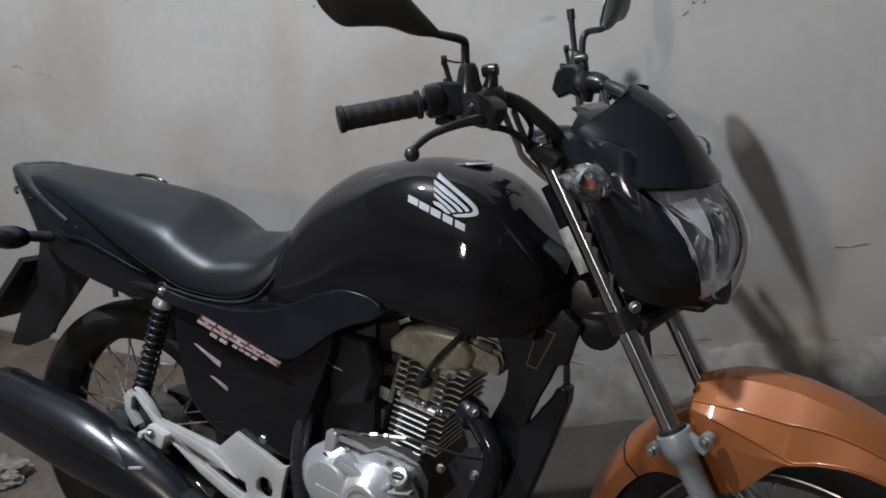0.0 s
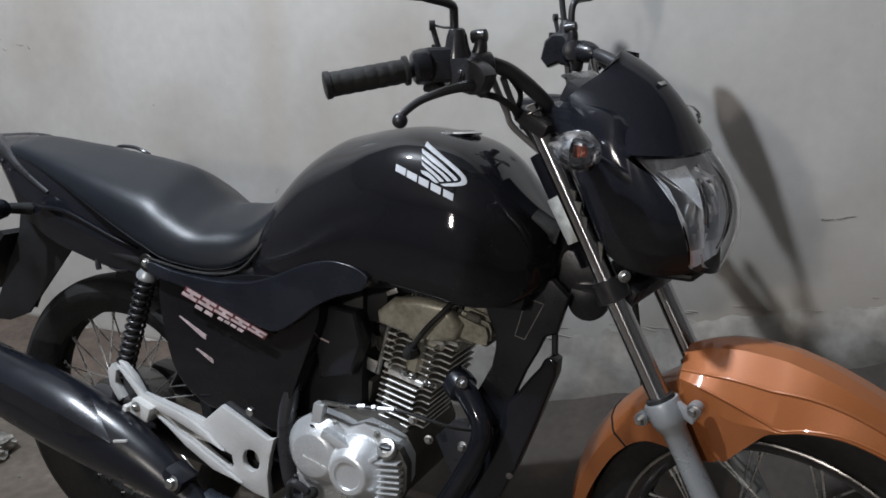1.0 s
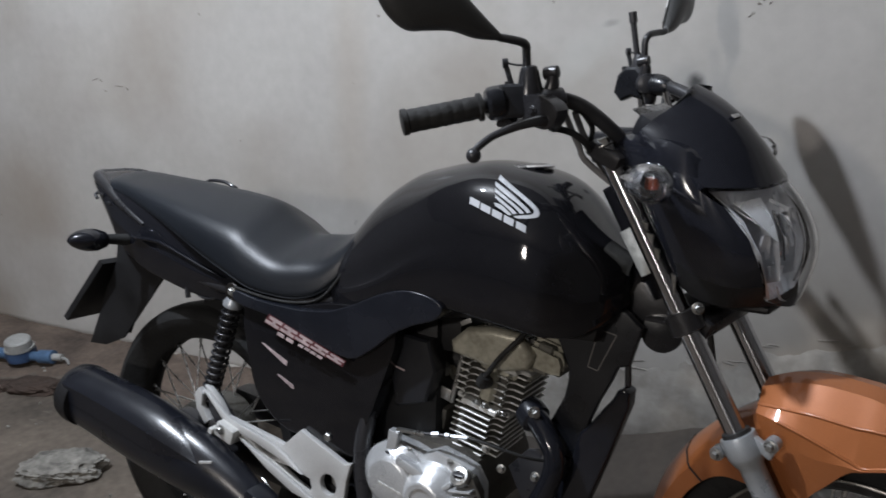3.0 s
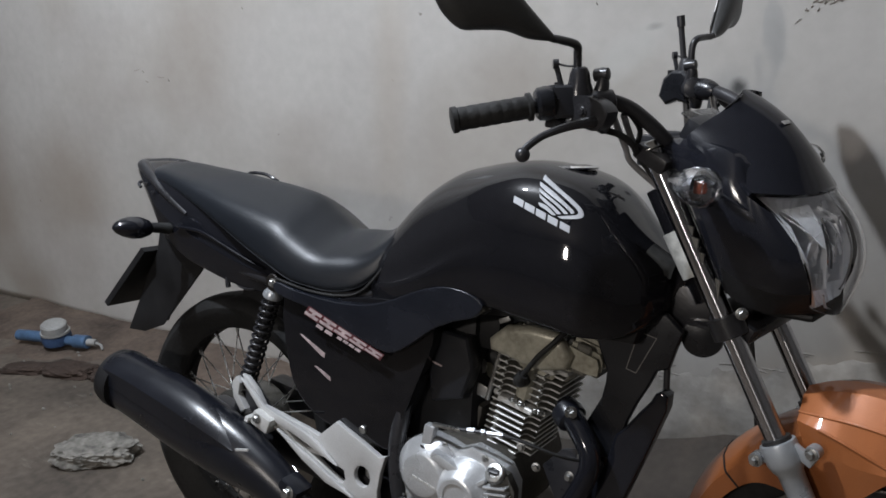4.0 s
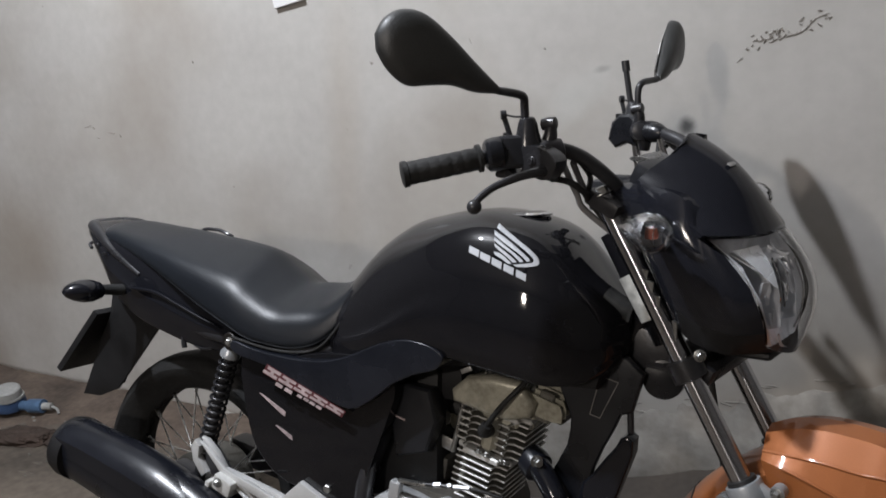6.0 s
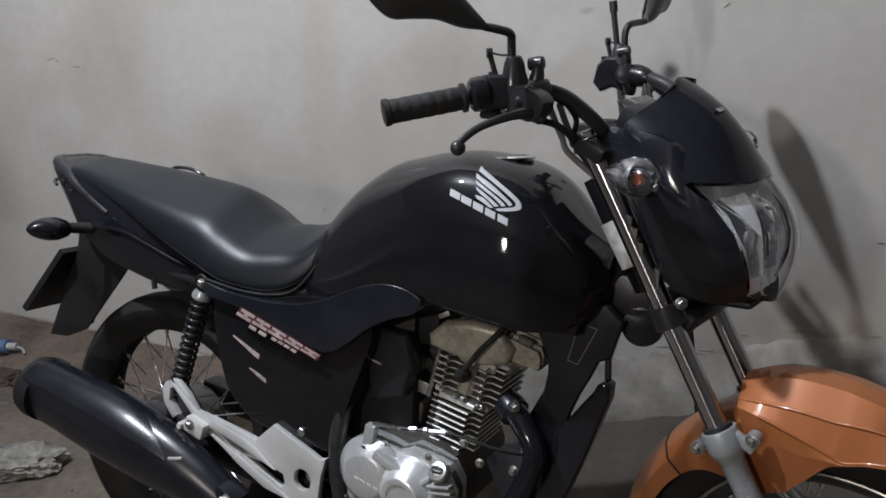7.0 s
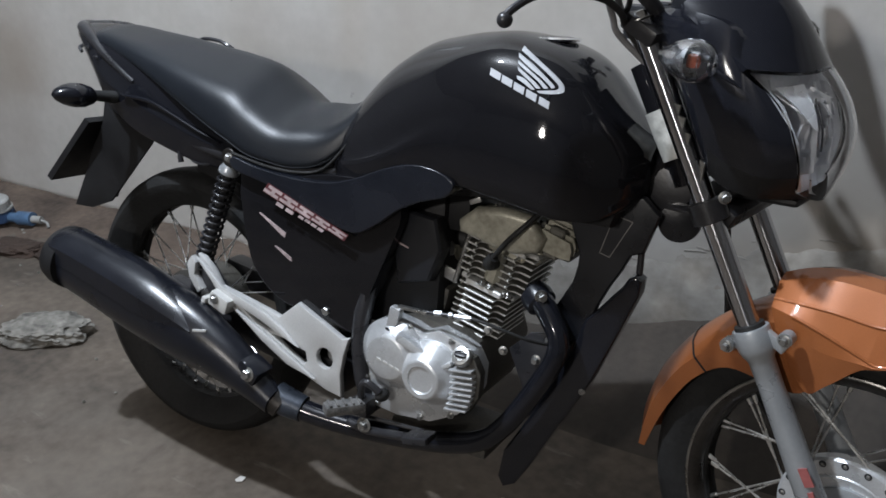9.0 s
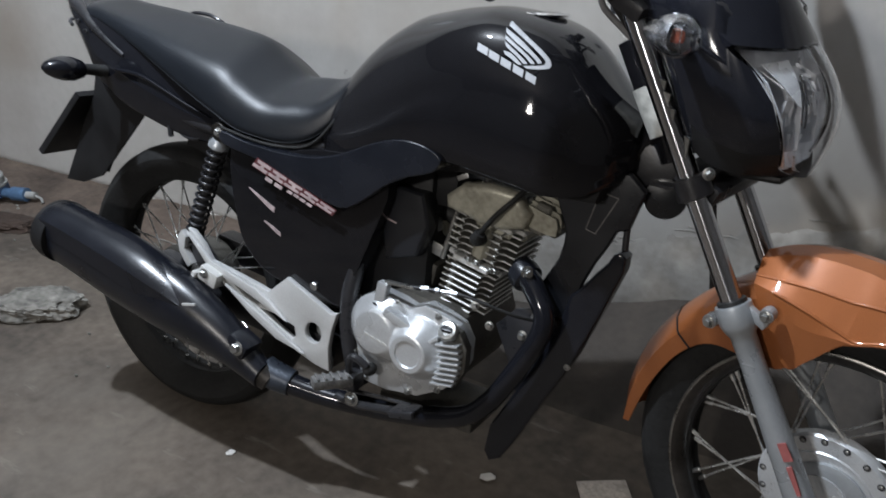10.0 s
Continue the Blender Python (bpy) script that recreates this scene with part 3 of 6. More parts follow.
BEAK = [(0.318, 0.358, 0.366), (0.311, 0.341, 0.358), (0.298, 0.323, 0.353), (0.298, 0.306, 0.348), (0.2995, 0.3015, 0.351), (0.314, 0.316, 0.355), (0.329, 0.331, 0.357), (0.337, 0.340, 0.357), (0.342, 0.345, 0.354), (0.346, 0.348, 0.350)]
part("front_panel", fender([111, 105, 98, 90, 86, 80, 72, 62, 50, 40], [0.379, 0.383, 0.383, 0.379, 0.376, 0.372, 0.367, 0.363, 0.358, 0.353], [0.300, 0.235, 0.250, 0.287, 0.2975, 0.312, 0.327, 0.335, 0.340, 0.345], [0.066, 0.070, 0.073, 0.073, 0.073, 0.072, 0.070, 0.066, 0.056, 0.040], [0.010, 0.012, 0.012, 0.011, 0.010, 0.008, 0.006, 0.005, 0.004, 0.002], BEAK), ORANGE, rear_fender, "raised orange fender beak", None, 9)
for line in EDGES:
    part("pressed_edge", tube(line, 0.0024, 10, 1, None, False), ORANGE, rear_fender, "rounded pressed edge")
part("fender_seam", fender([137.7, 138.0, 138.3], [0.3384] * 3, [0.2825] * 3, [0.0615] * 3, [0.0042] * 3), MATTE, rear_fender)

# headlight cowl, visor, lens
def lens_x(u, v):
    """How far forward the lens stands: u across, v up."""
    front = 1.216 + 0.022 * math.sin(math.pi * min(1.0, v * 0.85 + 0.08)) - 0.034 * v ** 3 - 0.014 * max(0.0, 1 - v) ** 1.6
    side = 1.190 + 0.036 * v - 0.133 * max(0.0, v) ** 3
    return front + (side - front) * abs(u) ** 1.7


def lens_point(u, v, out=0.0):
    low = max(0.0, 1 - v / 0.5) ** 1.5
    half = 0.098 - 0.016 * abs(v - 0.55) - 0.028 * low
    return V(lens_x(u, v) + out, u * half, 0.792 + 0.176 * v + 0.01 * abs(u) ** 3 * (v - 0.2) + 0.022 * u * u * low)


def lens_sheet(out, thick, nu=18, nv=12, shrink=1.0):
    bm = bmesh.new()
    lay = []
    for o in (out, out - thick):
        lay.append([[bm.verts.new(lens_point(shrink * (2 * i / nu - 1), 0.5 + shrink * (k / nv - 0.5), o)) for i in range(nu + 1)] for k in range(nv + 1)])
    for g in lay:
        for k in range(nv):
            for i in range(nu):
                bm.faces.new((g[k][i], g[k][i + 1], g[k + 1][i + 1], g[k + 1][i]))
    rim = [[(0, i) for i in range(nu)], [(k, nu) for k in range(nv)], [(nv, i) for i in range(nu, 0, -1)], [(k, 0) for k in range(nv, 0, -1)]]
    loop = [q for r in rim for q in r]
    for j in range(len(loop)):
        (a, b), (c, d) = loop[j], loop[(j + 1) % len(loop)]
        bm.faces.new((lay[0][a][b], lay[0][c][d], lay[1][c][d], lay[1][a][b]))
    return bm


def cowl_rings():
    us = [-1, -0.6, -0.2, 0.2, 0.6, 1]
    vs = [0.83, 0.62, 0.4, 0.2]
    loop = [(u, 1.0) for u in us] + [(1, v) for v in vs] + [(u, 0.0) for u in us[::-1]] + [(-1, v) for v in vs[::-1]]
    rings = []
    for x, hy, z0, z1, mixin in ((None, 0, 0, 0, 0), (1.125, 0.110, 0.796, 1.000, 0.5), (1.080, 0.116, 0.822, 1.022, 1), (1.03, 0.108, 0.905, 1.034, 1), (0.985, 0.094, 0.975, 1.034, 1), (0.962, 0.082, 0.995, 1.030, 1)):
        ring = []
        for u, v in loop:
            p = lens_point(u, v, -0.002)
            p.y *= 1.02
            if x is not None:
                soft = 1 - 0.16 * (abs(u) ** 4) * (abs(2 * v - 1) ** 4)
                q = V(x, u * hy * soft, z0 + (z1 - z0) * v)
                if mixin < 1:
                    q = V(0.5 * p.x + 0.5 * x - 0.01, q.y, 0.35 * p.z + 0.65 * q.z)
                p = q
            ring.append(p)
        rings.append(ring)
    return rings


cols_in = cowl_rings()
cols = [spline([r[i] for r in cols_in], 4) for i in range(len(cols_in[0]))]
bm = skin(bmesh.new(), [[c[k] for c in cols] for k in range(len(cols[0]))], False)
bm.faces.new([v for v in bm.verts][-len(cols):])
bm.normal_update()
for f in bm.faces:
    f.material_index = 1 if f.calc_center_median().z < 0.838 and f.calc_center_median().x > 1.05 else 0
cowl = part("headlight_cowl", bm, COWL, bike, "gloss black headlight cowl", HEAD, 40, (MATTE,))
part("headlight_lens", lens_sheet(0.0, 0.003), LENS, cowl, "clear headlight lens").visible_shadow = False
bm = bmesh.new()
nu, nv = 22, 14
grid = [[bm.verts.new(lens_point(1.65 * i / nu - 0.95, 0.03 + 0.94 * k / nv, -0.007 - 0.085 * math.cos(0.48 * math.pi * (2 * i / nu - 1)) ** 0.8 * math.sin(math.pi * (0.06 + 0.88 * k / nv)) ** 0.7 + 0.0015 * (i % 2))) for i in range(nu + 1)] for k in range(nv + 1)]
for k in range(nv):
    for i in range(nu):
        bm.faces.new((grid[k][i], grid[k][i + 1], grid[k + 1][i + 1], grid[k + 1][i]))
part("reflector", bm, REFLECTOR, cowl, "mirrored reflector bowl", None, 14)
for y in (-0.030, 0.030):
    part("reflector_rib", prism([(1.130, 0.945), (1.180, 0.925), (1.192, 0.885), (1.196, 0.835), (1.150, 0.815), (1.140, 0.88)], y - 0.001, y + 0.001), REFLECTOR, cowl)
part("reflector_shelf", brick((1.152, 0, 0.930), (0.05, 0.13, 0.003), 0.001, (0, 26, 0)), REFLECTOR, cowl)
part("lamp_bulb", lathe([(0.004, 0.0), (0.009, 0.002), (0.0095, 0.03), (0.006, 0.037), (0.001, 0.039)], (1.125, 0, 0.875), (1, 0, 0), 18), LENS, cowl)
part("bulb_shield", lathe([(0.001, 0.0), (0.016, 0.001), (0.017, 0.012), (0.012, 0.018)], (1.172, 0, 0.875), (1, 0, 0), 20), CHROME, cowl)


def lens_patch(us, vs, out, thick=0.002):
    """A sheet on the lens's inner side between two edges, each given as (u, v) from top to bottom."""
    rings = []
    for (ua, va), (ub, vb) in zip(us, vs):
        front = [lens_point(ua + (ub - ua) * f, va + (vb - va) * f, out) for f in (0, 0.33, 0.67, 1)]
        rings.append(front + [p - V(thick, 0, 0) for p in front[::-1]])
    return skin(bmesh.new(), rings)


part("side_wing", lens_patch([(-0.80, 0.86), (-0.74, 0.78), (-0.68, 0.70), (-0.58, 0.60)], [(-0.46, 0.90), (-0.48, 0.80), (-0.50, 0.70), (-0.53, 0.58)], -0.014), ALU_PAINT, cowl, "bright silver side wing of the reflector")
part("edge_strip", lens_patch([(-0.98, 0.96), (-0.98, 0.75), (-0.97, 0.5), (-0.96, 0.25), (-0.90, 0.05)], [(-0.93, 0.96), (-0.90, 0.75), (-0.89, 0.5), (-0.89, 0.25), (-0.76, 0.05)], -0.008), REFLECTOR, cowl, "silver edge strip")
part("inner_rim", tube([lens_point(0.22, 0.74, -0.02), lens_point(0.24, 0.5, -0.02), lens_point(0.24, 0.28, -0.02), lens_point(0.05, 0.20, -0.02)], 0.0016, 8), CHROME, cowl)
part("inner_rim", tube([lens_point(-0.36, 0.80, -0.02), lens_point(-0.38, 0.6, -0.02), lens_point(-0.40, 0.42, -0.02)], 0.0016, 8), SATIN, cowl)
part("inner_rim", tube([lens_point(-0.05, 0.66, -0.03), lens_point(-0.16, 0.48, -0.03)], 0.0014, 8), CHROME, cowl)
rng = random.Random(11)
for k in range(14):
    u, v = rng.uniform(-0.60, 0.45), rng.uniform(0.15, 0.78)
    du, dv = rng.uniform(0.015, 0.06), rng.uniform(0.05, 0.13)
    bm = bmesh.new()
    front = [lens_point(u + a * du, v + b * dv, -0.034 + rng.uniform(-0.008, 0.008)) for a, b in ((-1, -1), (1, -0.8), (0.8, 1), (-0.9, 0.9))]
    skin(bm, [front, [p - V(0.003, 0, 0) for p in front]])
    part("reflector_facet", bm, REFLECTOR, cowl)
part("lower_wing", lens_patch([(-0.62, 0.20), (-0.55, 0.12), (-0.45, 0.06)], [(-0.50, 0.10), (-0.40, 0.07), (-0.2, 0.045)], -0.010), ALU_PAINT, cowl)
part("chin", brick((1.142, 0, 0.789), (0.096, 0.100, 0.012), 0.006, (0, -3, 0)), MATTE, cowl)
# the small black windscreen
SCREEN_EDGE = [(1.056, 0.030, 1.097), (1.038, 0.060, 1.073), (1.022, 0.078, 1.059), (1.010, 0.089, 1.046), (1.016, 0.097, 1.032), (1.046, 0.102, 1.014), (1.084, 0.107, 0.992), (1.118, 0.111, 0.973)]
SCREEN = [(1.044, 1.102), (1.064, 1.092), (1.088, 1.077), (1.112, 1.059), (1.130, 1.040), (1.147, 1.018), (1.163, 0.992), (1.178, 0.966)]
rings = []
for k in range(8):
    f = k / 7
    mid = V(SCREEN[k][0], 0, SCREEN[k][1])
    ex, ey, ez = SCREEN_EDGE[k]
    outer = []
    for i in range(13):
        u = 2 * i / 12 - 1
        w = abs(u) ** 2.2
        outer.append(V(mid.x + (ex - mid.x) * w, u * ey, mid.z + (ez - mid.z) * w))
    rings.append(outer + [p + V(-0.006, 0, -0.005) for p in outer[::-1]])
part("windscreen", skin(bmesh.new(), rings), COWL, cowl, "small gloss black windscreen", None, 40)
part("cowl_crease", tube([V(1.062, -0.121, 0.978), V(1.080, -0.124, 0.969), V(1.098, -0.124, 0.960), V(1.116, -0.120, 0.950)], [0.001, 0.003, 0.003, 0.001], 10), PIPE, cowl, "glossy moulded crease")
# pale slivers added in place of gaps where the lit wall shows through
for x, z, w, h, turn in ((1.025, 0.905, 0.010, 0.014, 20), (1.033, 0.886, 0.012, 0.020, 25), (1.045, 0.862, 0.008, 0.026, 10), (1.072, 0.824, 0.008, 0.034, 30)):
    part("gap_sliver", prism([(x - w / 2, z + h / 2), (x + w / 2, z + h * 0.4), (x + w * 0.3, z - h / 2)], -0.100, -0.104), ZINC, cowl, "pale sliver in place of a gap onto the lit wall")
part("badge_bars", brick((1.113, -0.010, 1.0590), (0.007, 0.022, 0.0012), 0.0003, (0, 38, 0)), GREY_LINE, cowl)
# instrument box behind it
dash = part("instrument_panel", brick((0.998, 0, 1.036), (0.055, 0.11, 0.04), 0.012, (0, 28, 0)), SATIN, bike, "black instrument panel", HEAD)
part("dial_glass", brick((0.988, 0, 1.058), (0.045, 0.095, 0.004), 0.002, (0, 28, 0)), LENS, dash)


def front_blinker(side):
    c = V(1.080, side * (0.185 if side < 0 else 0.125), 0.987)
    rings = []
    for x, r in ((-0.052, 0.010), (-0.042, 0.017), (-0.027, 0.027), (-0.008, 0.0335), (0.008, 0.0335), (0.021, 0.029), (0.030, 0.018), (0.034, 0.004)):
        rings.append([c + V(x, side * (0.3 * x) + r * 0.95 * math.cos(2 * math.pi * k / 24), 0.80 * r * math.sin(2 * math.pi * k / 24)) for k in range(24)])
    body = part("front_blinker", tube([V(1.035, side * 0.10, 0.978), V(1.045, side * 0.13, 0.982), V(1.052, side * (0.160 if side < 0 else 0.132), 0.984)], [0.012, 0.010, 0.012], 14), SATIN, bike, "clear front indicator with amber bulb", HEAD)
    hub = [sum((p for p in r), V(0, 0, 0)) / 24 for r in rings]
    inner = [[h + (p - h) * 0.93 for p in r] for h, r in zip(hub, rings)]
    inner[-1] = [p - V(0.002, 0, 0) for p in inner[-1]]
    bm = skin(bmesh.new(), rings + inner[::-1] + rings[:1], False)
    bmesh.ops.remove_doubles(bm, verts=bm.verts, dist=0.00001)
    part("lens", bm, LENS, body, "clear plastic lens").visible_shadow = False
    rings = [[c + V(x, side * (0.3 * x) + r * math.cos(2 * math.pi * k / 20), 0.78 * r * math.sin(2 * math.pi * k / 20)) for k in range(20)] for x, r in ((0.002, 0.029), (-0.012, 0.0275), (-0.027, 0.021), (-0.038, 0.012))]
    part("reflector", skin(bmesh.new(), rings, False), BOWL, body)
    part("bulb", lathe([(0.002, -0.009), (0.0068, -0.008), (0.0075, 0.0), (0.0068, 0.007), (0.002, 0.009)], c + V(-0.002, side * -0.002, 0.0), (0.1, 0, 1), 20), AMBER, body, "amber bulb")


front_blinker(-1)
front_blinker(1)

# handlebar
bar = part("handlebar", tube([V(0.905, 0, 1.005), V(0.935, -0.030, 1.006), V(0.960, -0.060, 1.018), V(0.959, -0.085, 1.038), V(0.948, -0.115, 1.064), V(0.934, -0.145, 1.085), V(0.908, -0.175, 1.096), V(0.880, -0.212, 1.096), V(0.835, -0.262, 1.086), V(0.782, -0.340, 1.075)], 0.0111, 14), STEEL, bike, "black tubular handlebar", HEAD)
left_bar = tube([V(0.905, 0, 1.005), V(0.945, 0.035, 1.012), V(0.975, 0.075, 1.026), V(0.983, 0.125, 1.046), V(0.960, 0.158, 1.066), V(0.918, 0.174, 1.081), V(0.866, 0.190, 1.090), V(0.828, 0.215, 1.090), V(0.790, 0.262, 1.080), V(0.742, 0.345, 1.068)], 0.0111, 14)
part("left_bar", left_bar, STEEL, bar)
for y in (-0.03, 0.03):
    part("bar_clamp", brick((0.908, y, 1.005), (0.04, 0.022, 0.05), 0.006), STEEL, bar)


def grip(a, b):
    """A ribbed rubber grip from its inner to its outer end."""
    a, b = Vector(a), Vector(b)
    n = (b - a).length
    prof = [(0.013, 0), (0.0205, 0.001), (0.0205, 0.006), (0.0165, 0.008)]
    k = 0.014
    while k < n - 0.016:
        prof += [(0.0164, k), (0.0170, k + 0.003), (0.0170, k + 0.011), (0.0164, k + 0.014)]
        k += 0.0165
    prof += [(0.0165, n - 0.01), (0.019, n - 0.008), (0.019, n - 0.001), (0.016, n), (0.001, n + 0.0005)]
    return part("grip", lathe(prof, a, b - a, 24), RUBBER, bar, "ribbed black rubber grip")


grip((0.846, -0.250, 1.0885), (0.778, -0.346, 1.0735))
grip((0.802, 0.248, 1.083), (0.738, 0.350, 1.067))


def control_set(side, c):
    """Switch housing, perch, lever and cable guides on one side of the bar."""
    c = Vector(c)
    yaw = -side * 40
    body = part("switch_housing", brick(c + V(-0.012, side * 0.012, 0), (0.050, 0.034, 0.048), 0.011, (8 * side, 0, yaw), seg=3), SATIN, bar, "black switch housing")
    part("throttle_drum" if side < 0 else "clamp_half", lathe([(0.015, -0.008), (0.0235, -0.007), (0.025, 0.0), (0.0235, 0.012), (0.019, 0.016)], c + V(-0.025, side * 0.030, -0.001), V(-0.60, side * 0.79, -0.1), 24), SATIN, body)
    perch = part("lever_perch", lathe([(0.010, -0.021), (0.0175, -0.018), (0.0195, -0.006), (0.0195, 0.008), (0.0165, 0.018), (0.010, 0.021)], c + V(0.030, side * -0.024, -0.003), V(-0.60, side * 0.79, -0.1), 24), STEEL, bar, "black lever perch")
    part("perch_arm", tube([c + V(0.030, side * -0.022, -0.006), c + V(0.037, side * -0.024, -0.024), c + V(0.036, side * -0.024, -0.038)], [0.0150, 0.0125, 0.0095], 14), STEEL, perch)
    part("mirror_boss", lathe([(0.021, -0.004), (0.020, 0.008), (0.0165, 0.020), (0.0140, 0.034), (0.011, 0.041), (0.008, 0.043)], c + V(0.006, side * -0.006, 0.006), (0, 0, 1), 20), STEEL, perch)
    part("clamp_bolt", tube([c + V(0.026, side * -0.026, 0.004), c + V(0.030, side * -0.028, 0.022), c + V(0.029, side * -0.030, 0.034)], [0.013, 0.010, 0.008], 12), STEEL, perch)
    part("clamp_cap", lathe([(0.003, -0.012), (0.009, -0.011), (0.010, 0.0), (0.009, 0.009), (0.004, 0.011)], c + V(0.028, side * -0.030, 0.037), (1, 0.2, 0.1), 16), STEEL, perch)
    part("cable_guide", rod(c + V(-0.018, side * 0.004, 0.02), c + V(-0.026, side * 0.006, 0.048), 0.004, sides=10), STEEL, perch)
    part("guide_eye", lathe([(0.003, -0.004), (0.007, -0.004), (0.007, 0.004), (0.003, 0.004)], c + V(-0.027, side * 0.007, 0.053), (0.7, 0.7, 0), 16), STEEL, perch)
    part("switch_button", brick(c + V(-0.028, side * -0.002, 0.022), (0.014, 0.01, 0.01), 0.002, (0, 0, yaw)), MATTE, body)
    part("guide_wire", tube([c + V(-0.027, side * 0.007, 0.054), c + V(-0.010, side * 0.002, 0.050), c + V(0.004, side * -0.004, 0.050)], 0.0016, 8), STEEL, perch)
    return body


control_set(-1, (0.888, -0.207, 1.094))
control_set(1, (0.826, 0.208, 1.092))
lever = part("brake_lever", tube([V(0.925, -0.185, 1.056), V(0.935, -0.215, 1.068), V(0.922, -0.252, 1.066), V(0.900, -0.285, 1.055), V(0.888, -0.305, 1.042), V(0.884, -0.312, 1.034)], [0.009, 0.0085, 0.0065, 0.0055, 0.0055, 0.0055], 10), STEEL, bar, "black brake lever with ball end")
part("lever_ball", ball((0.882, -0.312, 1.029), 0.0105), STEEL, lever)
lever = part("clutch_lever", tube([V(0.930, 0.192, 1.056), V(0.895, 0.205, 1.072), V(0.862, 0.255, 1.066), V(0.822, 0.335, 1.050)], [0.009, 0.0075, 0.006, 0.005], 10), STEEL, bar)
part("lever_ball", ball((0.820, 0.339, 1.049), 0.010), STEEL, lever)


def mirror_set(side, root, tip, foot):
    """A rear-view mirror: bent stem, teardrop shell and its glass."""
    root, tip, foot = Vector(root), Vector(tip), Vector(foot)
    way = tip - root
    way.z = 0
    n = way.length
    way.normalize()
    face = V(-way.y, way.x, 0) * (1 if side < 0 else -1)
    if face.x < 0:
        face = -face
    part("mirror_stem", tube([foot, foot + V(0, 0, 0.030), foot + V(0.003, side * 0.008, 0.045), root.lerp(foot + V(0, 0, 0.046), 0.35), root, root + way * 0.02 + V(0, 0, 0.01)], [0.0062, 0.0062, 0.0062, 0.006, 0.0055, 0.0055], 12), STEEL, bar, "bent black mirror stem")
    rings = []
    for f, zt, zb, thick in ((0.0, 0.007, -0.005, 0.008), (0.2, 0.040, -0.001, 0.018), (0.40, 0.075, 0.010, 0.024), (0.60, 0.104, 0.012, 0.026), (0.78, 0.110, 0.014, 0.025), (0.92, 0.100, 0.034, 0.020), (1.0, 0.081, 0.059, 0.008)):
        mid, h = root + way * (n * f) + V(0, 0, (zt + zb) / 2), (zt - zb) / 2
        ring = []
        for k in range(16):
            a = 2 * math.pi * k / 16
            ca, sa = math.cos(a), math.sin(a)
            flat = abs(ca) ** 0.8 * (1 if ca > 0 else -0.25)
            ring.append(mid + face * (thick * flat) + V(0, 0, h * (abs(sa) ** 0.8 if sa > 0 else -abs(sa) ** 0.8)))
        rings.append(ring)
    shell = smooth_skin(rings, 2, 4)
    head = part("mirror_shell", shell, SHELL, bar, "matte black teardrop mirror shell", None, 50)
    inner = []
    for f, zt, zb in ((0.12, 0.018, 0.002), (0.40, 0.066, 0.018), (0.60, 0.089, 0.021), (0.78, 0.095, 0.023), (0.92, 0.088, 0.045)):
        mid, h = root + way * (n * f) + V(0, 0, (zt + zb) / 2) - face * 0.0075, (zt - zb) / 2
        inner.append([mid + V(0, 0, h), mid - V(0, 0, h), mid - V(0, 0, h) - face * 0.002, mid + V(0, 0, h) - face * 0.002])
    part("mirror_glass", skin(bmesh.new(), inner), MIRROR, head, "mirror glass")


mirror_set(-1, (0.893, -0.266, 1.184), (0.826, -0.421, 1.184), (0.893, -0.205, 1.128))
mirror_set(1, (0.846, 0.262, 1.178), (0.800, 0.425, 1.194), (0.842, 0.200, 1.128))

# the tall chrome-and-black rod beside the far perch, and cables
part("flag_rod", tube([V(0.833, 0.20, 1.10), V(0.827, 0.20, 1.134), V(0.817, 0.20, 1.205)], 0.0055, 10), STEEL, bar)
part("rod_cap", rod(V(0.8185, 0.20, 1.196), V(0.816, 0.20, 1.215), 0.0075, sides=12), STEEL, bar)
part("chrome_stay", rod(V(0.829, 0.20, 1.125), V(0.846, 0.20, 0.985), 0.0088, sides=14), CHROME, bar)
part("chrome_stay", tube([V(0.913, 0.15, 1.078), V(0.918, 0.15, 1.06), V(0.928, 0.15, 1.035)], 0.0055, 10), CHROME, bar)
for pts, r in (([V(0.917, -0.150, 1.072), V(0.915, -0.130, 1.045), V(0.914, -0.110, 1.018), V(0.917, -0.098, 0.995), V(0.95, -0.07, 0.955)], 0.0048),
               ([V(0.932, -0.145, 1.072), V(0.926, -0.120, 1.044), V(0.923, -0.100, 1.022), V(0.922, -0.080, 1.000), V(0.955, -0.06, 0.96)], 0.0048),
               ([V(0.940, -0.145, 1.078), V(0.938, -0.110, 1.048), V(0.928, -0.098, 1.020), V(0.930, -0.070, 0.992), V(0.97, -0.05, 0.95)], 0.0042),
               ([V(0.920, -0.190, 1.055), V(0.938, -0.165, 1.046), V(0.942, -0.135, 1.028), V(0.932, -0.100, 1.005), V(0.96, -0.07, 0.95)], 0.0050),
               ([V(0.90, 0.17, 1.07), V(0.92, 0.12, 1.03), V(0.93, 0.07, 0.99), V(0.96, 0.05, 0.93)], 0.0045)):
    grey = pts[0].x in (0.917, 0.932) or r == 0.0048
    part("cable", tube(pts, r, 10), CABLE if grey else RUBBER, bar, "pale grey cable sleeve" if grey else "black control cable")
# the body of the brake perch under the bar, and the far perch with its arm
part("perch_body", prism(soft_outline([(0.846, 1.060), (0.866, 1.056), (0.905, 1.060), (0.940, 1.056), (0.957, 1.082), (0.935, 1.100), (0.905, 1.104), (0.868, 1.092)]), -0.194, -0.222, [[(0.868, 1.072), (0.882, 1.078), (0.896, 1.072), (0.890, 1.064), (0.876, 1.065)]], bev=0.006, seg=2), STEEL, bar, "black brake lever perch")
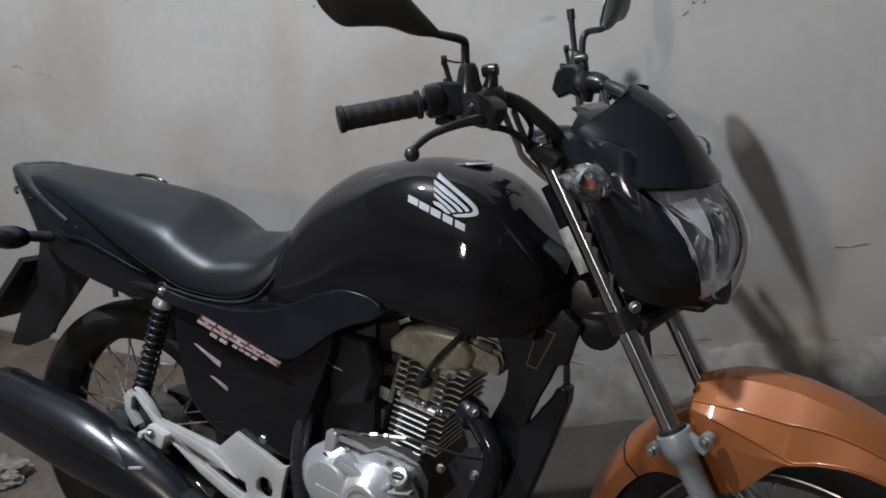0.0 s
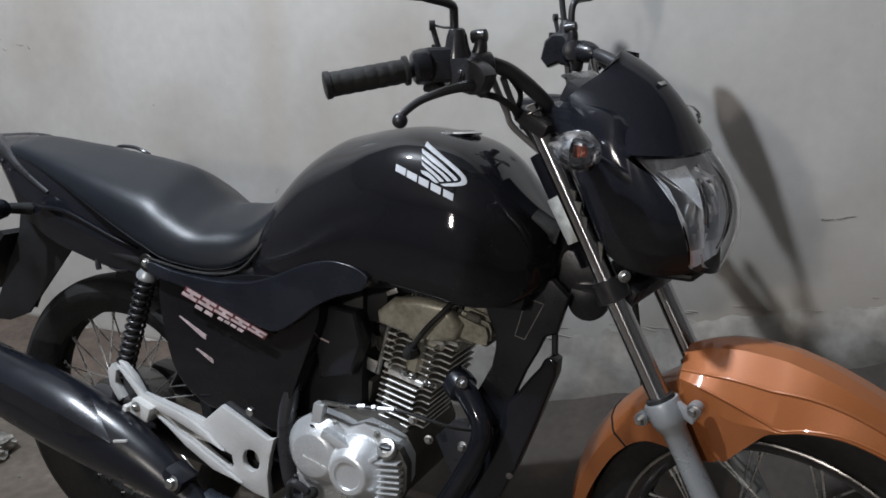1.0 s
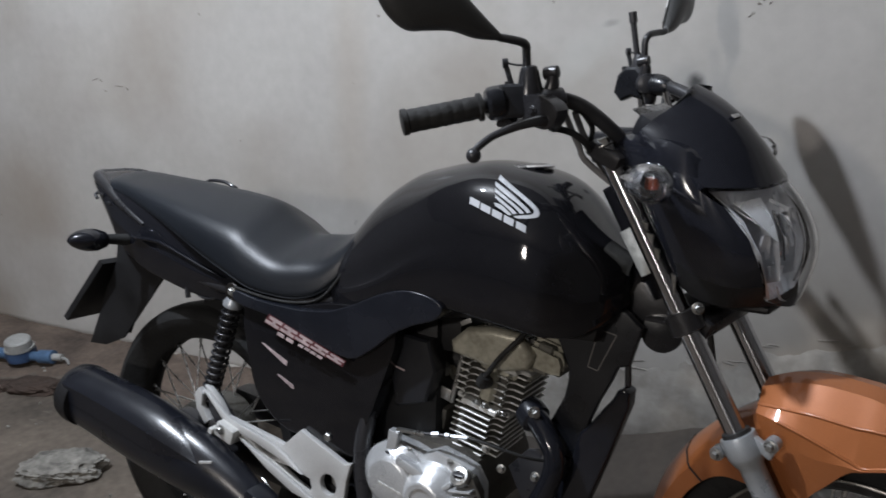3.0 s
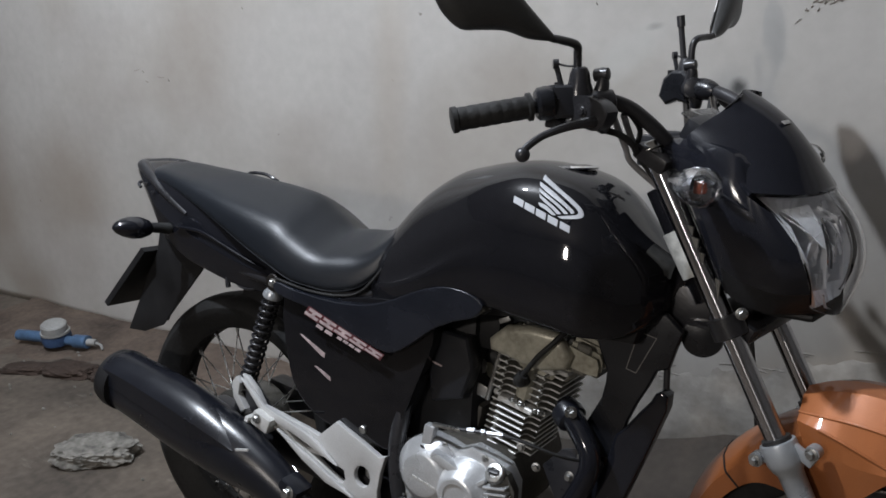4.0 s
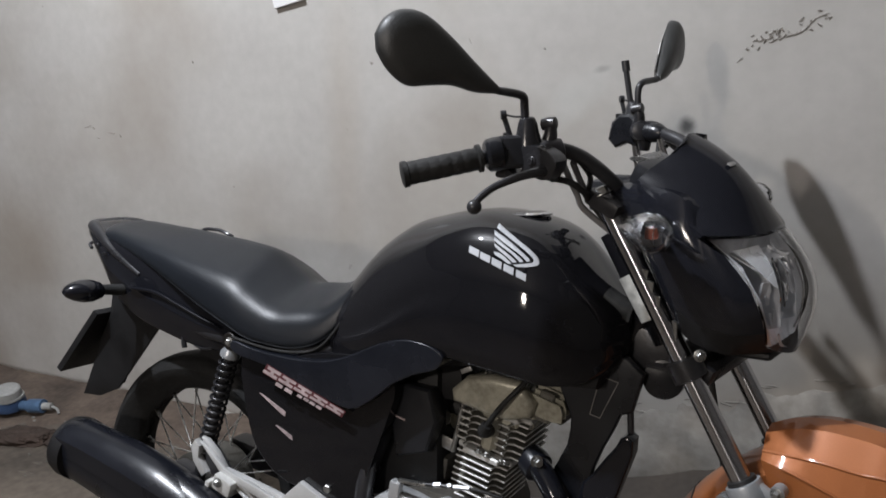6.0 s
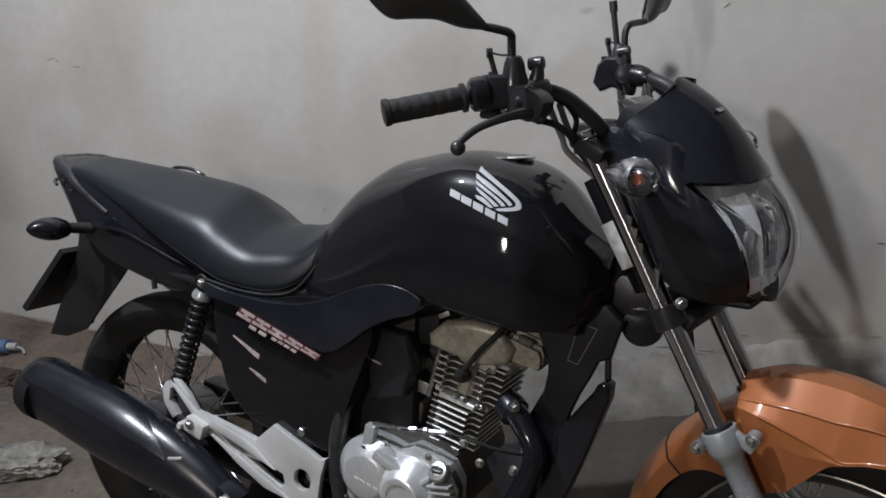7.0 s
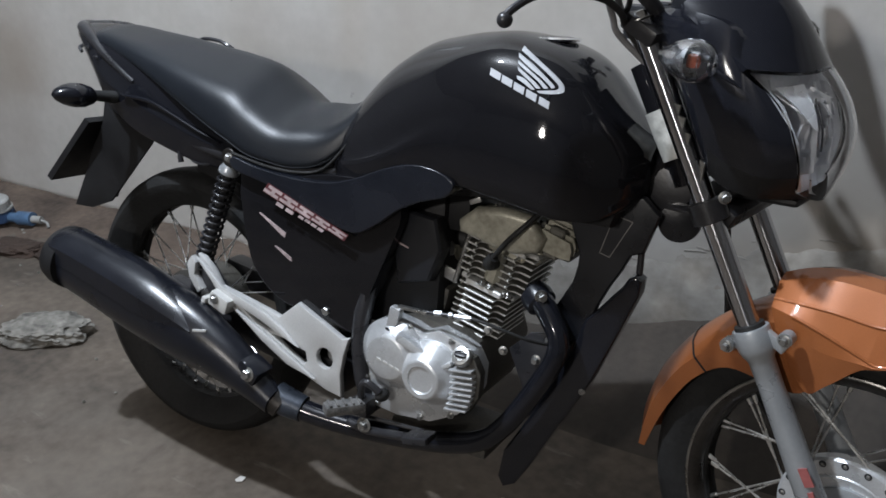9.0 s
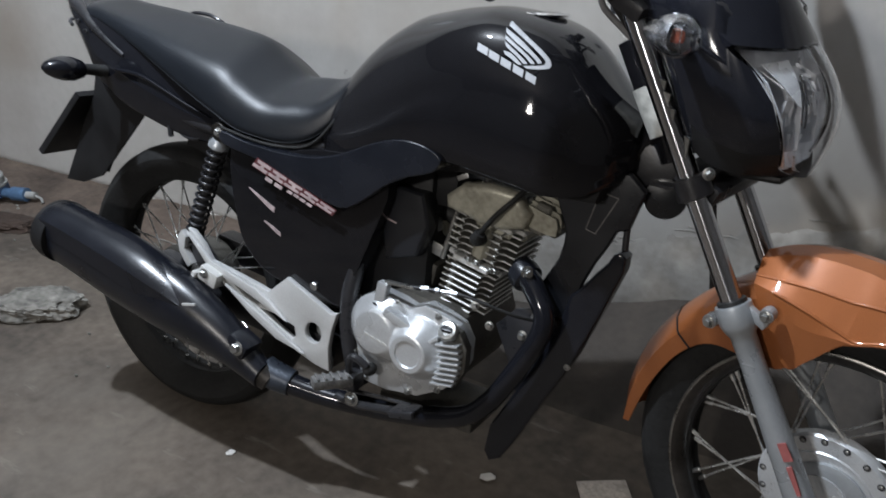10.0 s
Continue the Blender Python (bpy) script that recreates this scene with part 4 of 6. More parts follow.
part("perch_screw", hexbolt((0.915, -0.222, 1.082), (0, -1, 0), 0.005, 0.003), STEEL, bar)
far_perch = part("far_perch", prism([(0.786, 1.073), (0.795, 1.105), (0.812, 1.119), (0.836, 1.119), (0.860, 1.095), (0.849, 1.058), (0.825, 1.066), (0.801, 1.057)], 0.180, 0.212, bev=0.010, seg=3), SATIN, bar, "black clutch lever perch")
part("perch_arm", tube([V(0.846, 0.190, 1.084), V(0.872, 0.186, 1.087), V(0.893, 0.181, 1.085), V(0.905, 0.178, 1.083)], [0.021, 0.0205, 0.0175, 0.012], 12), SATIN, far_perch)
part("speedometer_cable", tube([V(1.045, 0.04, 0.79), V(1.062, 0.04, 0.70), V(1.075, 0.045, 0.60), V(1.10, 0.055, 0.48), V(1.20, 0.07, 0.36), V(1.29, 0.08, 0.32)], 0.0055, 10), RUBBER, bike, "", HEAD)
horn = part("horn", lathe([(0.01, -0.012), (0.030, -0.010), (0.034, 0.0), (0.032, 0.010), (0.015, 0.014)], (1.010, -0.02, 0.712), (0.35, -0.85, 0.1), 32), SATIN, bike, "black disc horn", HEAD)
part("horn_bracket", brick((1.03, -0.03, 0.738), (0.075, 0.03, 0.006), 0.002), STEEL, horn)

# ---- body: tank, seat, tail, side covers


def tank_ring(x, w, zt, zs, zb, q=0.0):
    """Half width w, top, shoulder and bottom heights; q rounds the shoulder off."""
    d = zt - zs
    half = [(0, zt), (0.42 * w, zt - (0.05 + 0.08 * q) * d), (0.74 * w, zt - (0.27 + 0.18 * q) * d), (0.915 * w, zs + (0.20 + 0.02 * q) * d), (0.97 * w, zs - 0.014), (w, zs - 0.34 * (zs - zb)), (0.985 * w, zb + 0.30 * (zs - zb)), (0.95 * w, zb + 0.010), (0.75 * w, zb - 0.004)]
    return [V(x, -y, z) for y, z in half] + [V(x, y, z) for y, z in half[:0:-1]]


TANK = [(0.395, 0.095, 0.800, 0.735, 0.680, 1.0), (0.425, 0.112, 0.838, 0.742, 0.682, 1.0), (0.480, 0.130, 0.897, 0.757, 0.692, 1.0), (0.545, 0.143, 0.939, 0.786, 0.716, 1.0), (0.605, 0.150, 0.957, 0.826, 0.730, 0.75), (0.660, 0.154, 0.968, 0.852, 0.732, 0.4), (0.720, 0.156, 0.972, 0.866, 0.726, 0.1), (0.800, 0.154, 0.958, 0.858, 0.715), (0.850, 0.146, 0.930, 0.845, 0.706), (0.900, 0.124, 0.876, 0.812, 0.710), (0.935, 0.092, 0.842, 0.800, 0.730), (0.955, 0.055, 0.825, 0.79, 0.755)]
tank_bm = smooth_skin([tank_ring(*r) for r in TANK], 3, 5)
TANK_TREE = BVHTree.FromBMesh(tank_bm)
tank = part("fuel_tank", tank_bm, GLOSS, bike, "gloss black fuel tank", None, 40)


def decal(outline, material, name, parent, tree=TANK_TREE, lift=0.0012, label=""):
    """A thin sticker laid on the near face of a curved body."""
    bm = bmesh.new()
    f = bm.faces.new([bm.verts.new((x, 0, z)) for x, z in outline])
    bmesh.ops.triangulate(bm, faces=[f])
    bmesh.ops.subdivide_edges(bm, edges=bm.edges, cuts=2, use_grid_fill=True)
    for v in bm.verts:
        hit = tree.ray_cast(V(v.co.x, -0.6, v.co.z), V(0, 1, 0))[0]
        v.co.y = (hit.y if hit else -0.13) - lift
    low = {v: bm.verts.new(v.co + V(0, lift * 0.8, 0)) for v in list(bm.verts)}
    for e in [e for e in bm.edges if len(e.link_faces) == 1]:
        a, b = e.verts
        bm.faces.new((a, b, low[b], low[a]))
    bmesh.ops.delete(bm, geom=[v for v in bm.verts if not v.link_faces], context="VERTS")
    return part(name, bm, material, parent, label, None, 60)


# winged badge as plain stripes, and its word as plain blocks
WING = (
    ([(0.7505, 0.9536), (0.7815, 0.9379), (0.8111, 0.9207), (0.8293, 0.9076), (0.8347, 0.8996), (0.8329, 0.8936), (0.8175, 0.8907), (0.8018, 0.8902)], [(0.7528, 0.9465), (0.7756, 0.9354), (0.8006, 0.9212), (0.8204, 0.9080), (0.8264, 0.9015), (0.8235, 0.8972), (0.8100, 0.8951), (0.7957, 0.8931)]),
    ([(0.7504, 0.9433), (0.7766, 0.9308), (0.8012, 0.9156), (0.8165, 0.9050), (0.8212, 0.9000)], [(0.7541, 0.9366), (0.7739, 0.9252), (0.7959, 0.9134), (0.8120, 0.9028), (0.8160, 0.8985)]),
    ([(0.7542, 0.9333), (0.7748, 0.9220), (0.7968, 0.9093), (0.8097, 0.9000), (0.8110, 0.8980)], [(0.7562, 0.9281), (0.7723, 0.9191), (0.7919, 0.9079), (0.8030, 0.8998), (0.8050, 0.8975)]),
    ([(0.7573, 0.9241), (0.7733, 0.9151), (0.7906, 0.9046), (0.8010, 0.8970)], [(0.7602, 0.9188), (0.7690, 0.9127), (0.7832, 0.9045), (0.7945, 0.8962)]),
    ([(0.7594, 0.9113), (0.7723, 0.9085), (0.7854, 0.9002), (0.7930, 0.8945)], [(0.7630, 0.9062), (0.7746, 0.9012), (0.7820, 0.8970), (0.7880, 0.8940)]))


def strip_decal(upper, lower, material, name, parent, label):
    """A thin curved sticker between two edges, laid on the tank."""
    rings = []
    for a, b in zip(spline([V(x, 0, z) for x, z in upper], 3), spline([V(x, 0, z) for x, z in lower], 3)):
        row = []
        for f in (0, 0.5, 1):
            p = a.lerp(b, f)
            hit = TANK_TREE.ray_cast(V(p.x, -0.6, p.z), V(0, 1, 0))[0]
            row.append(V(p.x, (hit.y if hit else -0.13) - 0.0012, p.z))
        rings.append(row + [p + V(0, 0.001, 0) for p in row[::-1]])
    return part(name, skin(bmesh.new(), rings), material, parent, label, None, 60)


for up_edge, low_edge in WING:
    strip_decal(up_edge, low_edge, SILVER, "badge_stripe", tank, "silver badge stripe")
for k in range(5):
    x, z, w = 0.7152 + 0.02175 * k, 0.9179 - 0.0079 * k, 0.0195 - 0.0006 * k
    decal([(x, z), (x + w, z - 0.0066), (x + w + 0.0008, z - 0.0170), (x + 0.0012, z - 0.0105)], SILVER, "badge_block", tank, label="silver lettering block")
cap = part("fuel_cap", lathe([(0.001, 0.003), (0.030, 0.0025), (0.040, 0.001), (0.042, -0.002), (0.042, -0.008)], (0.752, 0, 0.965), (-0.07, 0, 1), 40), STEEL, tank, "black fuel cap with chrome ring")
part("cap_ring", lathe([(0.042, -0.005), (0.050, -0.005), (0.0515, -0.002), (0.048, 0.001), (0.042, 0.001)], (0.752, 0, 0.965), (-0.07, 0, 1), 48), CHROME, cap)
part("tank_guard", prism([(0.955, 0.845), (0.975, 0.84), (0.985, 0.77), (0.965, 0.745), (0.945, 0.76)], 0.005, 0.055, bev=0.008), MATTE, tank)
SEAT = [(-0.300, 0.055, 0.893, 0.868), (-0.270, 0.078, 0.900, 0.862), (-0.220, 0.094, 0.904, 0.864), (-0.150, 0.108, 0.899, 0.850), (-0.060, 0.122, 0.893, 0.822), (0.030, 0.136, 0.884, 0.788), (0.110, 0.145, 0.876, 0.755), (0.180, 0.148, 0.863, 0.727), (0.230, 0.146, 0.832, 0.706), (0.280, 0.141, 0.804, 0.698), (0.330, 0.133, 0.806, 0.695), (0.380, 0.122, 0.811, 0.706), (0.420, 0.107, 0.834, 0.736), (0.445, 0.090, 0.858, 0.778), (0.455, 0.078, 0.868, 0.805)]


def seat_ring(x, w, zt, zb):
    """Crowned top falling to a soft edge low on the flank."""
    d = zt - zb
    half = [(0, zt), (0.30 * w, zt - 0.09 * d), (0.60 * w, zt - 0.25 * d), (0.82 * w, zt - 0.40 * d), (0.94 * w, zt - 0.59 * d), (0.985 * w, zt - 0.84 * d), (0.97 * w, zb + 0.004), (0.80 * w, zb)]
    return [V(x, -y, z) for y, z in half] + [V(x, y, z) for y, z in half[:0:-1]]


seat = part("seat", smooth_skin([seat_ring(*r) for r in SEAT], 3, 5), VINYL, bike, "long black vinyl seat", None, 45)
part("seat_welt", tube([V(0.20, -0.146, 0.706), V(0.28, -0.140, 0.693), V(0.345, -0.130, 0.691), V(0.392, -0.118, 0.703), V(0.432, -0.108, 0.748), V(0.468, -0.096, 0.812), V(0.482, -0.080, 0.848)], 0.0028, 8), RUBBER, seat)
part("seat_strap", tube([V(-0.095, 0.075, 0.878), V(-0.088, 0.06, 0.884), V(-0.059, 0.05, 0.889), V(-0.025, 0.05, 0.888), V(0, 0.05, 0.881), V(0.012, 0.055, 0.874)], 0.004, 8), STEEL, seat)

TAIL = [(-0.366, 0.026, 0.884, 0.872), (-0.350, 0.048, 0.893, 0.860), (-0.315, 0.070, 0.900, 0.842), (-0.270, 0.088, 0.890, 0.806), (-0.210, 0.100, 0.876, 0.738), (-0.130, 0.112, 0.856, 0.700), (-0.040, 0.118, 0.826, 0.678), (0.050, 0.118, 0.790, 0.660), (0.130, 0.114, 0.752, 0.656), (0.200, 0.106, 0.712, 0.660)]


def tail_ring(x, w, zt, zb):
    k = zb + 0.42 * (zt - zb)
    half = [(0, zt), (0.7 * w, zt - 0.002), (0.95 * w, zt - 0.012), (w, k + 0.012), (1.0 * w, k), (0.90 * w, zb + 0.012), (0.72 * w, zb)]
    return [V(x, -y, z) for y, z in half] + [V(x, y, z) for y, z in half[:0:-1]]


tail = part("tail_fairing", smooth_skin([tail_ring(*r) for r in TAIL], 3, 5), COWL, bike, "gloss black tail fairing", None, 35)
part("grab_rail", tube([V(-0.10, -0.112, 0.800), V(-0.19, -0.099, 0.838), V(-0.25, -0.084, 0.868), V(-0.305, -0.062, 0.886), V(-0.340, -0.038, 0.889), V(-0.352, 0, 0.888), V(-0.340, 0.038, 0.889), V(-0.305, 0.062, 0.886), V(-0.25, 0.084, 0.868), V(-0.19, 0.099, 0.838), V(-0.10, 0.112, 0.800)], [0.005, 0.009, 0.012, 0.014, 0.015, 0.015, 0.015, 0.014, 0.012, 0.009, 0.005], 14), STEEL, tail, "black grab rail")
for x, y, z in ((-0.262, -0.093, 0.852), (-0.228, -0.101, 0.835)):
    part("rail_bolt", hexbolt((x, y, z), (-0.2, -1, 0.4), 0.0032, 0.004), STEEL, tail)
part("helmet_hook", tube([V(-0.345, -0.03, 0.852), V(-0.352, -0.045, 0.845), V(-0.340, -0.05, 0.836)], 0.004, 8), STEEL, tail)
part("tail_edge", tube([V(-0.135, -0.1185, 0.772), V(-0.110, -0.1205, 0.770), V(-0.045, -0.1215, 0.768), V(0.021, -0.1215, 0.749), V(0.085, -0.1205, 0.728), V(0.142, -0.118, 0.712)], [0.001, 0.004, 0.0045, 0.003, 0.003, 0.002], 10), PIPE, tail, "glossy moulded edge")
part("tail_light", prism([(-0.362, 0.872), (-0.345, 0.868), (-0.318, 0.828), (-0.336, 0.828)], -0.035, 0.035, bev=0.006), RED, tail)

# rear mudguard with number plate carrier
guard_rings = []
for x, z, w in ((-0.19, 0.742, 0.060), (-0.245, 0.690, 0.058), (-0.295, 0.620, 0.055), (-0.335, 0.545, 0.050), (-0.362, 0.488, 0.046)):
    guard_rings.append([V(x, -w, z - 0.008), V(x - 0.018, -w, z + 0.004), V(x - 0.030, 0, z + 0.012), V(x - 0.018, w, z + 0.004), V(x, w, z - 0.008), V(x - 0.012, 0, z + 0.006)])
mudguard = part("rear_mudguard", skin(bmesh.new(), guard_rings), MATTE, bike, "matte black rear mudguard", None, 40)
part("mudguard_side", prism([(-0.245, 0.775), (-0.10, 0.745), (-0.105, 0.668), (-0.245, 0.512), (-0.312, 0.484), (-0.372, 0.480), (-0.335, 0.552), (-0.262, 0.690)], -0.066, -0.060, bev=0.002), MATTE, mudguard)
plate = part("number_plate", skin(bmesh.new(), [[V(-0.266, y, 0.692), V(-0.279, y, 0.700), V(-0.424, y, 0.545), V(-0.411, y, 0.536)] for y in (-0.098, 0.098)]), MATTE, mudguard, "number plate seen from its dark back")


def rear_blinker(side):
    a, b = V(-0.165, side * 0.105, 0.760), V(-0.178, side * 0.150, 0.765)
    stalk = part("rear_blinker", tube([a, b], [0.013, 0.011], 14, 1, None, False), RUBBER, bike, "dark rear indicator on a rubber stalk")
    rings = []
    way = V(-0.11, side * 0.99, 0.06).normalized()
    for d, r in ((0.0, 0.010), (0.009, 0.019), (0.027, 0.0245), (0.046, 0.0245), (0.063, 0.020), (0.077, 0.013), (0.085, 0.005)):
        rings.append([b + way * d + V(r * 1.25 * math.cos(2 * math.pi * k / 20), 0, r * math.sin(2 * math.pi * k / 20)) for k in range(20)])
    part("shell", skin(bmesh.new(), rings), COWL, stalk)


rear_blinker(-1)
rear_blinker(1)
part("wiring", tube([V(0.035, -0.095, 0.676), V(0.050, -0.10, 0.662), V(0.075, -0.10, 0.657), V(0.102, -0.10, 0.664), V(0.118, -0.10, 0.680), V(0.116, -0.10, 0.700)], 0.0038, 8), STEEL, bike)
part("wiring", tube([V(0.060, -0.095, 0.680), V(0.085, -0.10, 0.666), V(0.105, -0.10, 0.676), V(0.125, -0.10, 0.672)], 0.0038, 8), STEEL, bike)
part("wiring_hook", tube([V(0.004, -0.095, 0.688), V(0.016, -0.10, 0.678), V(0.018, -0.102, 0.664), V(0.020, -0.102, 0.652)], 0.006, 8), STEEL, bike)

# inner mudguard over the rear wheel
rings = []
for k in range(12):
    a = radians(25 + 58 * k / 11)
    d = V(math.cos(a), 0, math.sin(a))
    rings.append([R_AXLE + d * r + V(0, y, 0) for r, y in ((0.325, -0.068), (0.350, -0.066), (0.356, 0), (0.350, 0.066), (0.325, 0.068), (0.350, 0))])
part("inner_mudguard", skin(bmesh.new(), rings), MATTE, bike, "", None, 40)

# side covers
LOWER = [(0.212, 0.668), (0.30, 0.672), (0.42, 0.70), (0.545, 0.70), (0.572, 0.655), (0.556, 0.60), (0.525, 0.52), (0.500, 0.455), (0.488, 0.415), (0.42, 0.425), (0.325, 0.432), (0.262, 0.468), (0.228, 0.53)]
UPPER = [(0.205, 0.700), (0.26, 0.690), (0.345, 0.684), (0.405, 0.687), (0.450, 0.695), (0.500, 0.714), (0.550, 0.737), (0.602, 0.751), (0.650, 0.747), (0.678, 0.731), (0.664, 0.708), (0.620, 0.692), (0.575, 0.668), (0.530, 0.632), (0.484, 0.610), (0.400, 0.630), (0.300, 0.660), (0.210, 0.676)]
for side in (-1, 1):
    bm = prism(soft_outline(LOWER), -0.085, -0.132, bev=0.012, seg=3)
    low_cover = part("side_cover", bm if side < 0 else mirrored(bm), GLOSS, bike, "gloss black side cover", None, 40)
    bm = prism(soft_outline(UPPER), -0.09, -0.151, bev=0.012, seg=4)
    part("upper_panel", bm if side < 0 else mirrored(bm), PANEL, low_cover, "satin black upper panel", None, 40)
    if side > 0:
        continue
    for line in ([(0.258, 0.5985), (0.2605, 0.5998), (0.292, 0.5860), (0.3236, 0.5720), (0.322, 0.5625), (0.312, 0.5665)], [(0.297, 0.5410), (0.301, 0.5420), (0.320, 0.5350), (0.338, 0.5268), (0.3395, 0.5190), (0.331, 0.5220)]):
        part("white_slash", prism(line, -0.1318, -0.1332), DECAL, low_cover, "pale slash")
    part("white_slash", prism([(0.536, 0.6015), (0.538, 0.6040), (0.577, 0.5945), (0.576, 0.5915)], -0.1048, -0.1062), DECAL, low_cover)
    # the model name as plain slanted bars: pale on dark red, and a small second row
    slope = -0.335
    for k in range(5):
        x, z, w, h = 0.296 + 0.0365 * k, 0.6640 - 0.0122 * k, 0.0345, 0.0150 - 0.0014 * k
        for grow, depth, material, kind, bars in ((0.0016, -0.1512, DECAL_RED, "letter_edge", ((0.0, 1.0, 0.0, 1.0),)), (0.0, -0.1518, DECAL, "letter_bar", ((0.10, 1.0, 0.64, 1.0), (-0.04, 0.92, 0.0, 0.36), (0.40, 0.62, 0.30, 0.70)))):
            for f0, f1, g0, g1 in bars:
                lo, hi = -h * (1 - g0) - grow, -h * (1 - g1) + grow
                xa, xb = x + w * f0 - grow, x + w * f1 + grow
                part(kind, prism([(xa + 0.7 * q, z + q + slope * (xb_ - x)) for xa, xb_, q in ((xa, xa, lo), (xa, xa, hi), (xb, xb, hi), (xb, xb, lo))], -0.1505, depth - 0.0001 * f0), material, low_cover, "pale lettering bar" if material is DECAL else "dark red lettering edge")
    for x, z, w, h in ((0.318, 0.6345, 0.016, 0.0060), (0.340, 0.6275, 0.017, 0.0060), (0.370, 0.6195, 0.011, 0.0042), (0.385, 0.6155, 0.011, 0.0042), (0.399, 0.6110, 0.012, 0.0042), (0.414, 0.6060, 0.012, 0.0042)):
        part("small_bar", prism([(x - 0.004, z - h), (x, z), (x + w, z + slope * w), (x + w - 0.004, z - h + slope * w)], -0.1505, -0.1516), DECAL, low_cover)
    part("bolt", hexbolt((0.423, -0.128, 0.441), (0, -1, 0), 0.0085, 0.008), ZINC, low_cover)

# frame tubes and hidden black volumes
frame_tube = part("main_frame", tube([V(0.975, 0, 0.83), V(0.907, 0, 0.66), V(0.850, 0, 0.47), V(0.812, 0, 0.30)], 0.020, 14), GLOSS, bike, "black steel frame")
for side in (-1, 1):
    part("seat_rail", tube([V(0.44, side * 0.09, 0.70), V(0.25, side * 0.10, 0.685), V(0.05, side * 0.10, 0.70), V(-0.15, side * 0.09, 0.76)], 0.014, 12), STEEL, frame_tube)
    part("rear_tube", tube([V(0.52, side * 0.085, 0.72), V(0.505, side * 0.112, 0.52), V(0.498, side * 0.125, 0.42), V(0.512, side * 0.128, 0.33), V(0.53, side * 0.115, 0.27)], 0.017, 12), STEEL, frame_tube)
    part("swingarm", brick((0.22, side * 0.095, 0.335), (0.50, 0.050, 0.058), 0.010, (0, 7, 0)), STEEL, frame_tube)
part("head_gusset", prism([(0.925, 0.800), (0.998, 0.785), (1.024, 0.760), (1.010, 0.728), (0.950, 0.712), (0.915, 0.742)], -0.018, 0.018, bev=0.006), STEEL, frame_tube)
part("swingarm_bridge", brick((0.380, 0, 0.318), (0.14, 0.15, 0.10), 0.015), STEEL, frame_tube)
part("backbone", tube([V(0.90, 0, 0.825), V(0.75, 0, 0.74), V(0.52, 0, 0.70), V(0.40, 0, 0.68)], 0.03, 14), STEEL, frame_tube)
part("air_box", brick((0.515, 0, 0.56), (0.23, 0.16, 0.28), 0.02), MATTE, bike, "black air box")
part("intake_duct", brick((0.585, 0, 0.675), (0.17, 0.13, 0.10), 0.02), MATTE, bike, "black intake duct")
part("tank_skirt", prism([(0.47, 0.735), (0.93, 0.735), (0.92, 0.695), (0.80, 0.690), (0.70, 0.702), (0.60, 0.69), (0.50, 0.66)], -0.085, 0.085, bev=0.01), MATTE, bike, "black under-tank panel")
part("battery_box", brick((0.33, 0, 0.56), (0.14, 0.14, 0.2), 0.02), MATTE, bike)
part("coil_cover", prism([(0.57, 0.66), (0.625, 0.655), (0.640, 0.60), (0.62, 0.54), (0.555, 0.52), (0.545, 0.58)], -0.065, -0.105, bev=0.010, seg=3), SATIN, bike)
part("head_shroud", prism([(0.83, 0.735), (0.955, 0.745), (0.985, 0.72), (0.977, 0.690), (0.968, 0.656), (0.949, 0.648), (0.938, 0.621), (0.921, 0.587), (0.906, 0.549), (0.893, 0.478), (0.84, 0.478), (0.836, 0.536), (0.846, 0.556), (0.859, 0.583), (0.864, 0.612), (0.864, 0.632), (0.838, 0.692)], -0.046, -0.028, bev=0.006, seg=3), SATIN, bike, "black downtube shroud")
for a, b in (((0.914, 0.709), (0.944, 0.703)), ((0.944, 0.703), (0.915, 0.639)), ((0.915, 0.639), (0.898, 0.643)), ((0.898, 0.643), (0.914, 0.709))):
    part("label_outline", rod(V(a[0], -0.0465, a[1]), V(b[0], -0.0465, b[1]), 0.0008, sides=6), GREY_LINE, frame_tube)
blade = part("leg_shield", prism([(0.953, 0.614), (0.962, 0.620), (0.974, 0.613), (0.973, 0.588), (0.951, 0.520), (0.914, 0.415), (0.867, 0.310), (0.825, 0.219), (0.804, 0.180), (0.782, 0.166), (0.770, 0.185), (0.776, 0.240), (0.818, 0.325), (0.850, 0.400), (0.878, 0.470), (0.893, 0.530), (0.911, 0.550), (0.930, 0.578), (0.946, 0.599)], -0.057, -0.018, bev=0.014, seg=4), COWL, bike, "long black engine guard blade")
part("guard_stay", rod(V(0.959, -0.03, 0.685), V(0.963, -0.03, 0.612), 0.0055, sides=10), STEEL, blade)
part("bolt", hexbolt((0.905, -0.056, 0.40), (0, -1, 0), 0.004, 0.004), ZINC, blade)

# ---- engine
TILT = radians(12)
UP, FORE = V(math.sin(TILT), 0, math.cos(TILT)), V(math.cos(TILT), 0, -math.sin(TILT))
BORE = V(0.700, 0, 0.440)


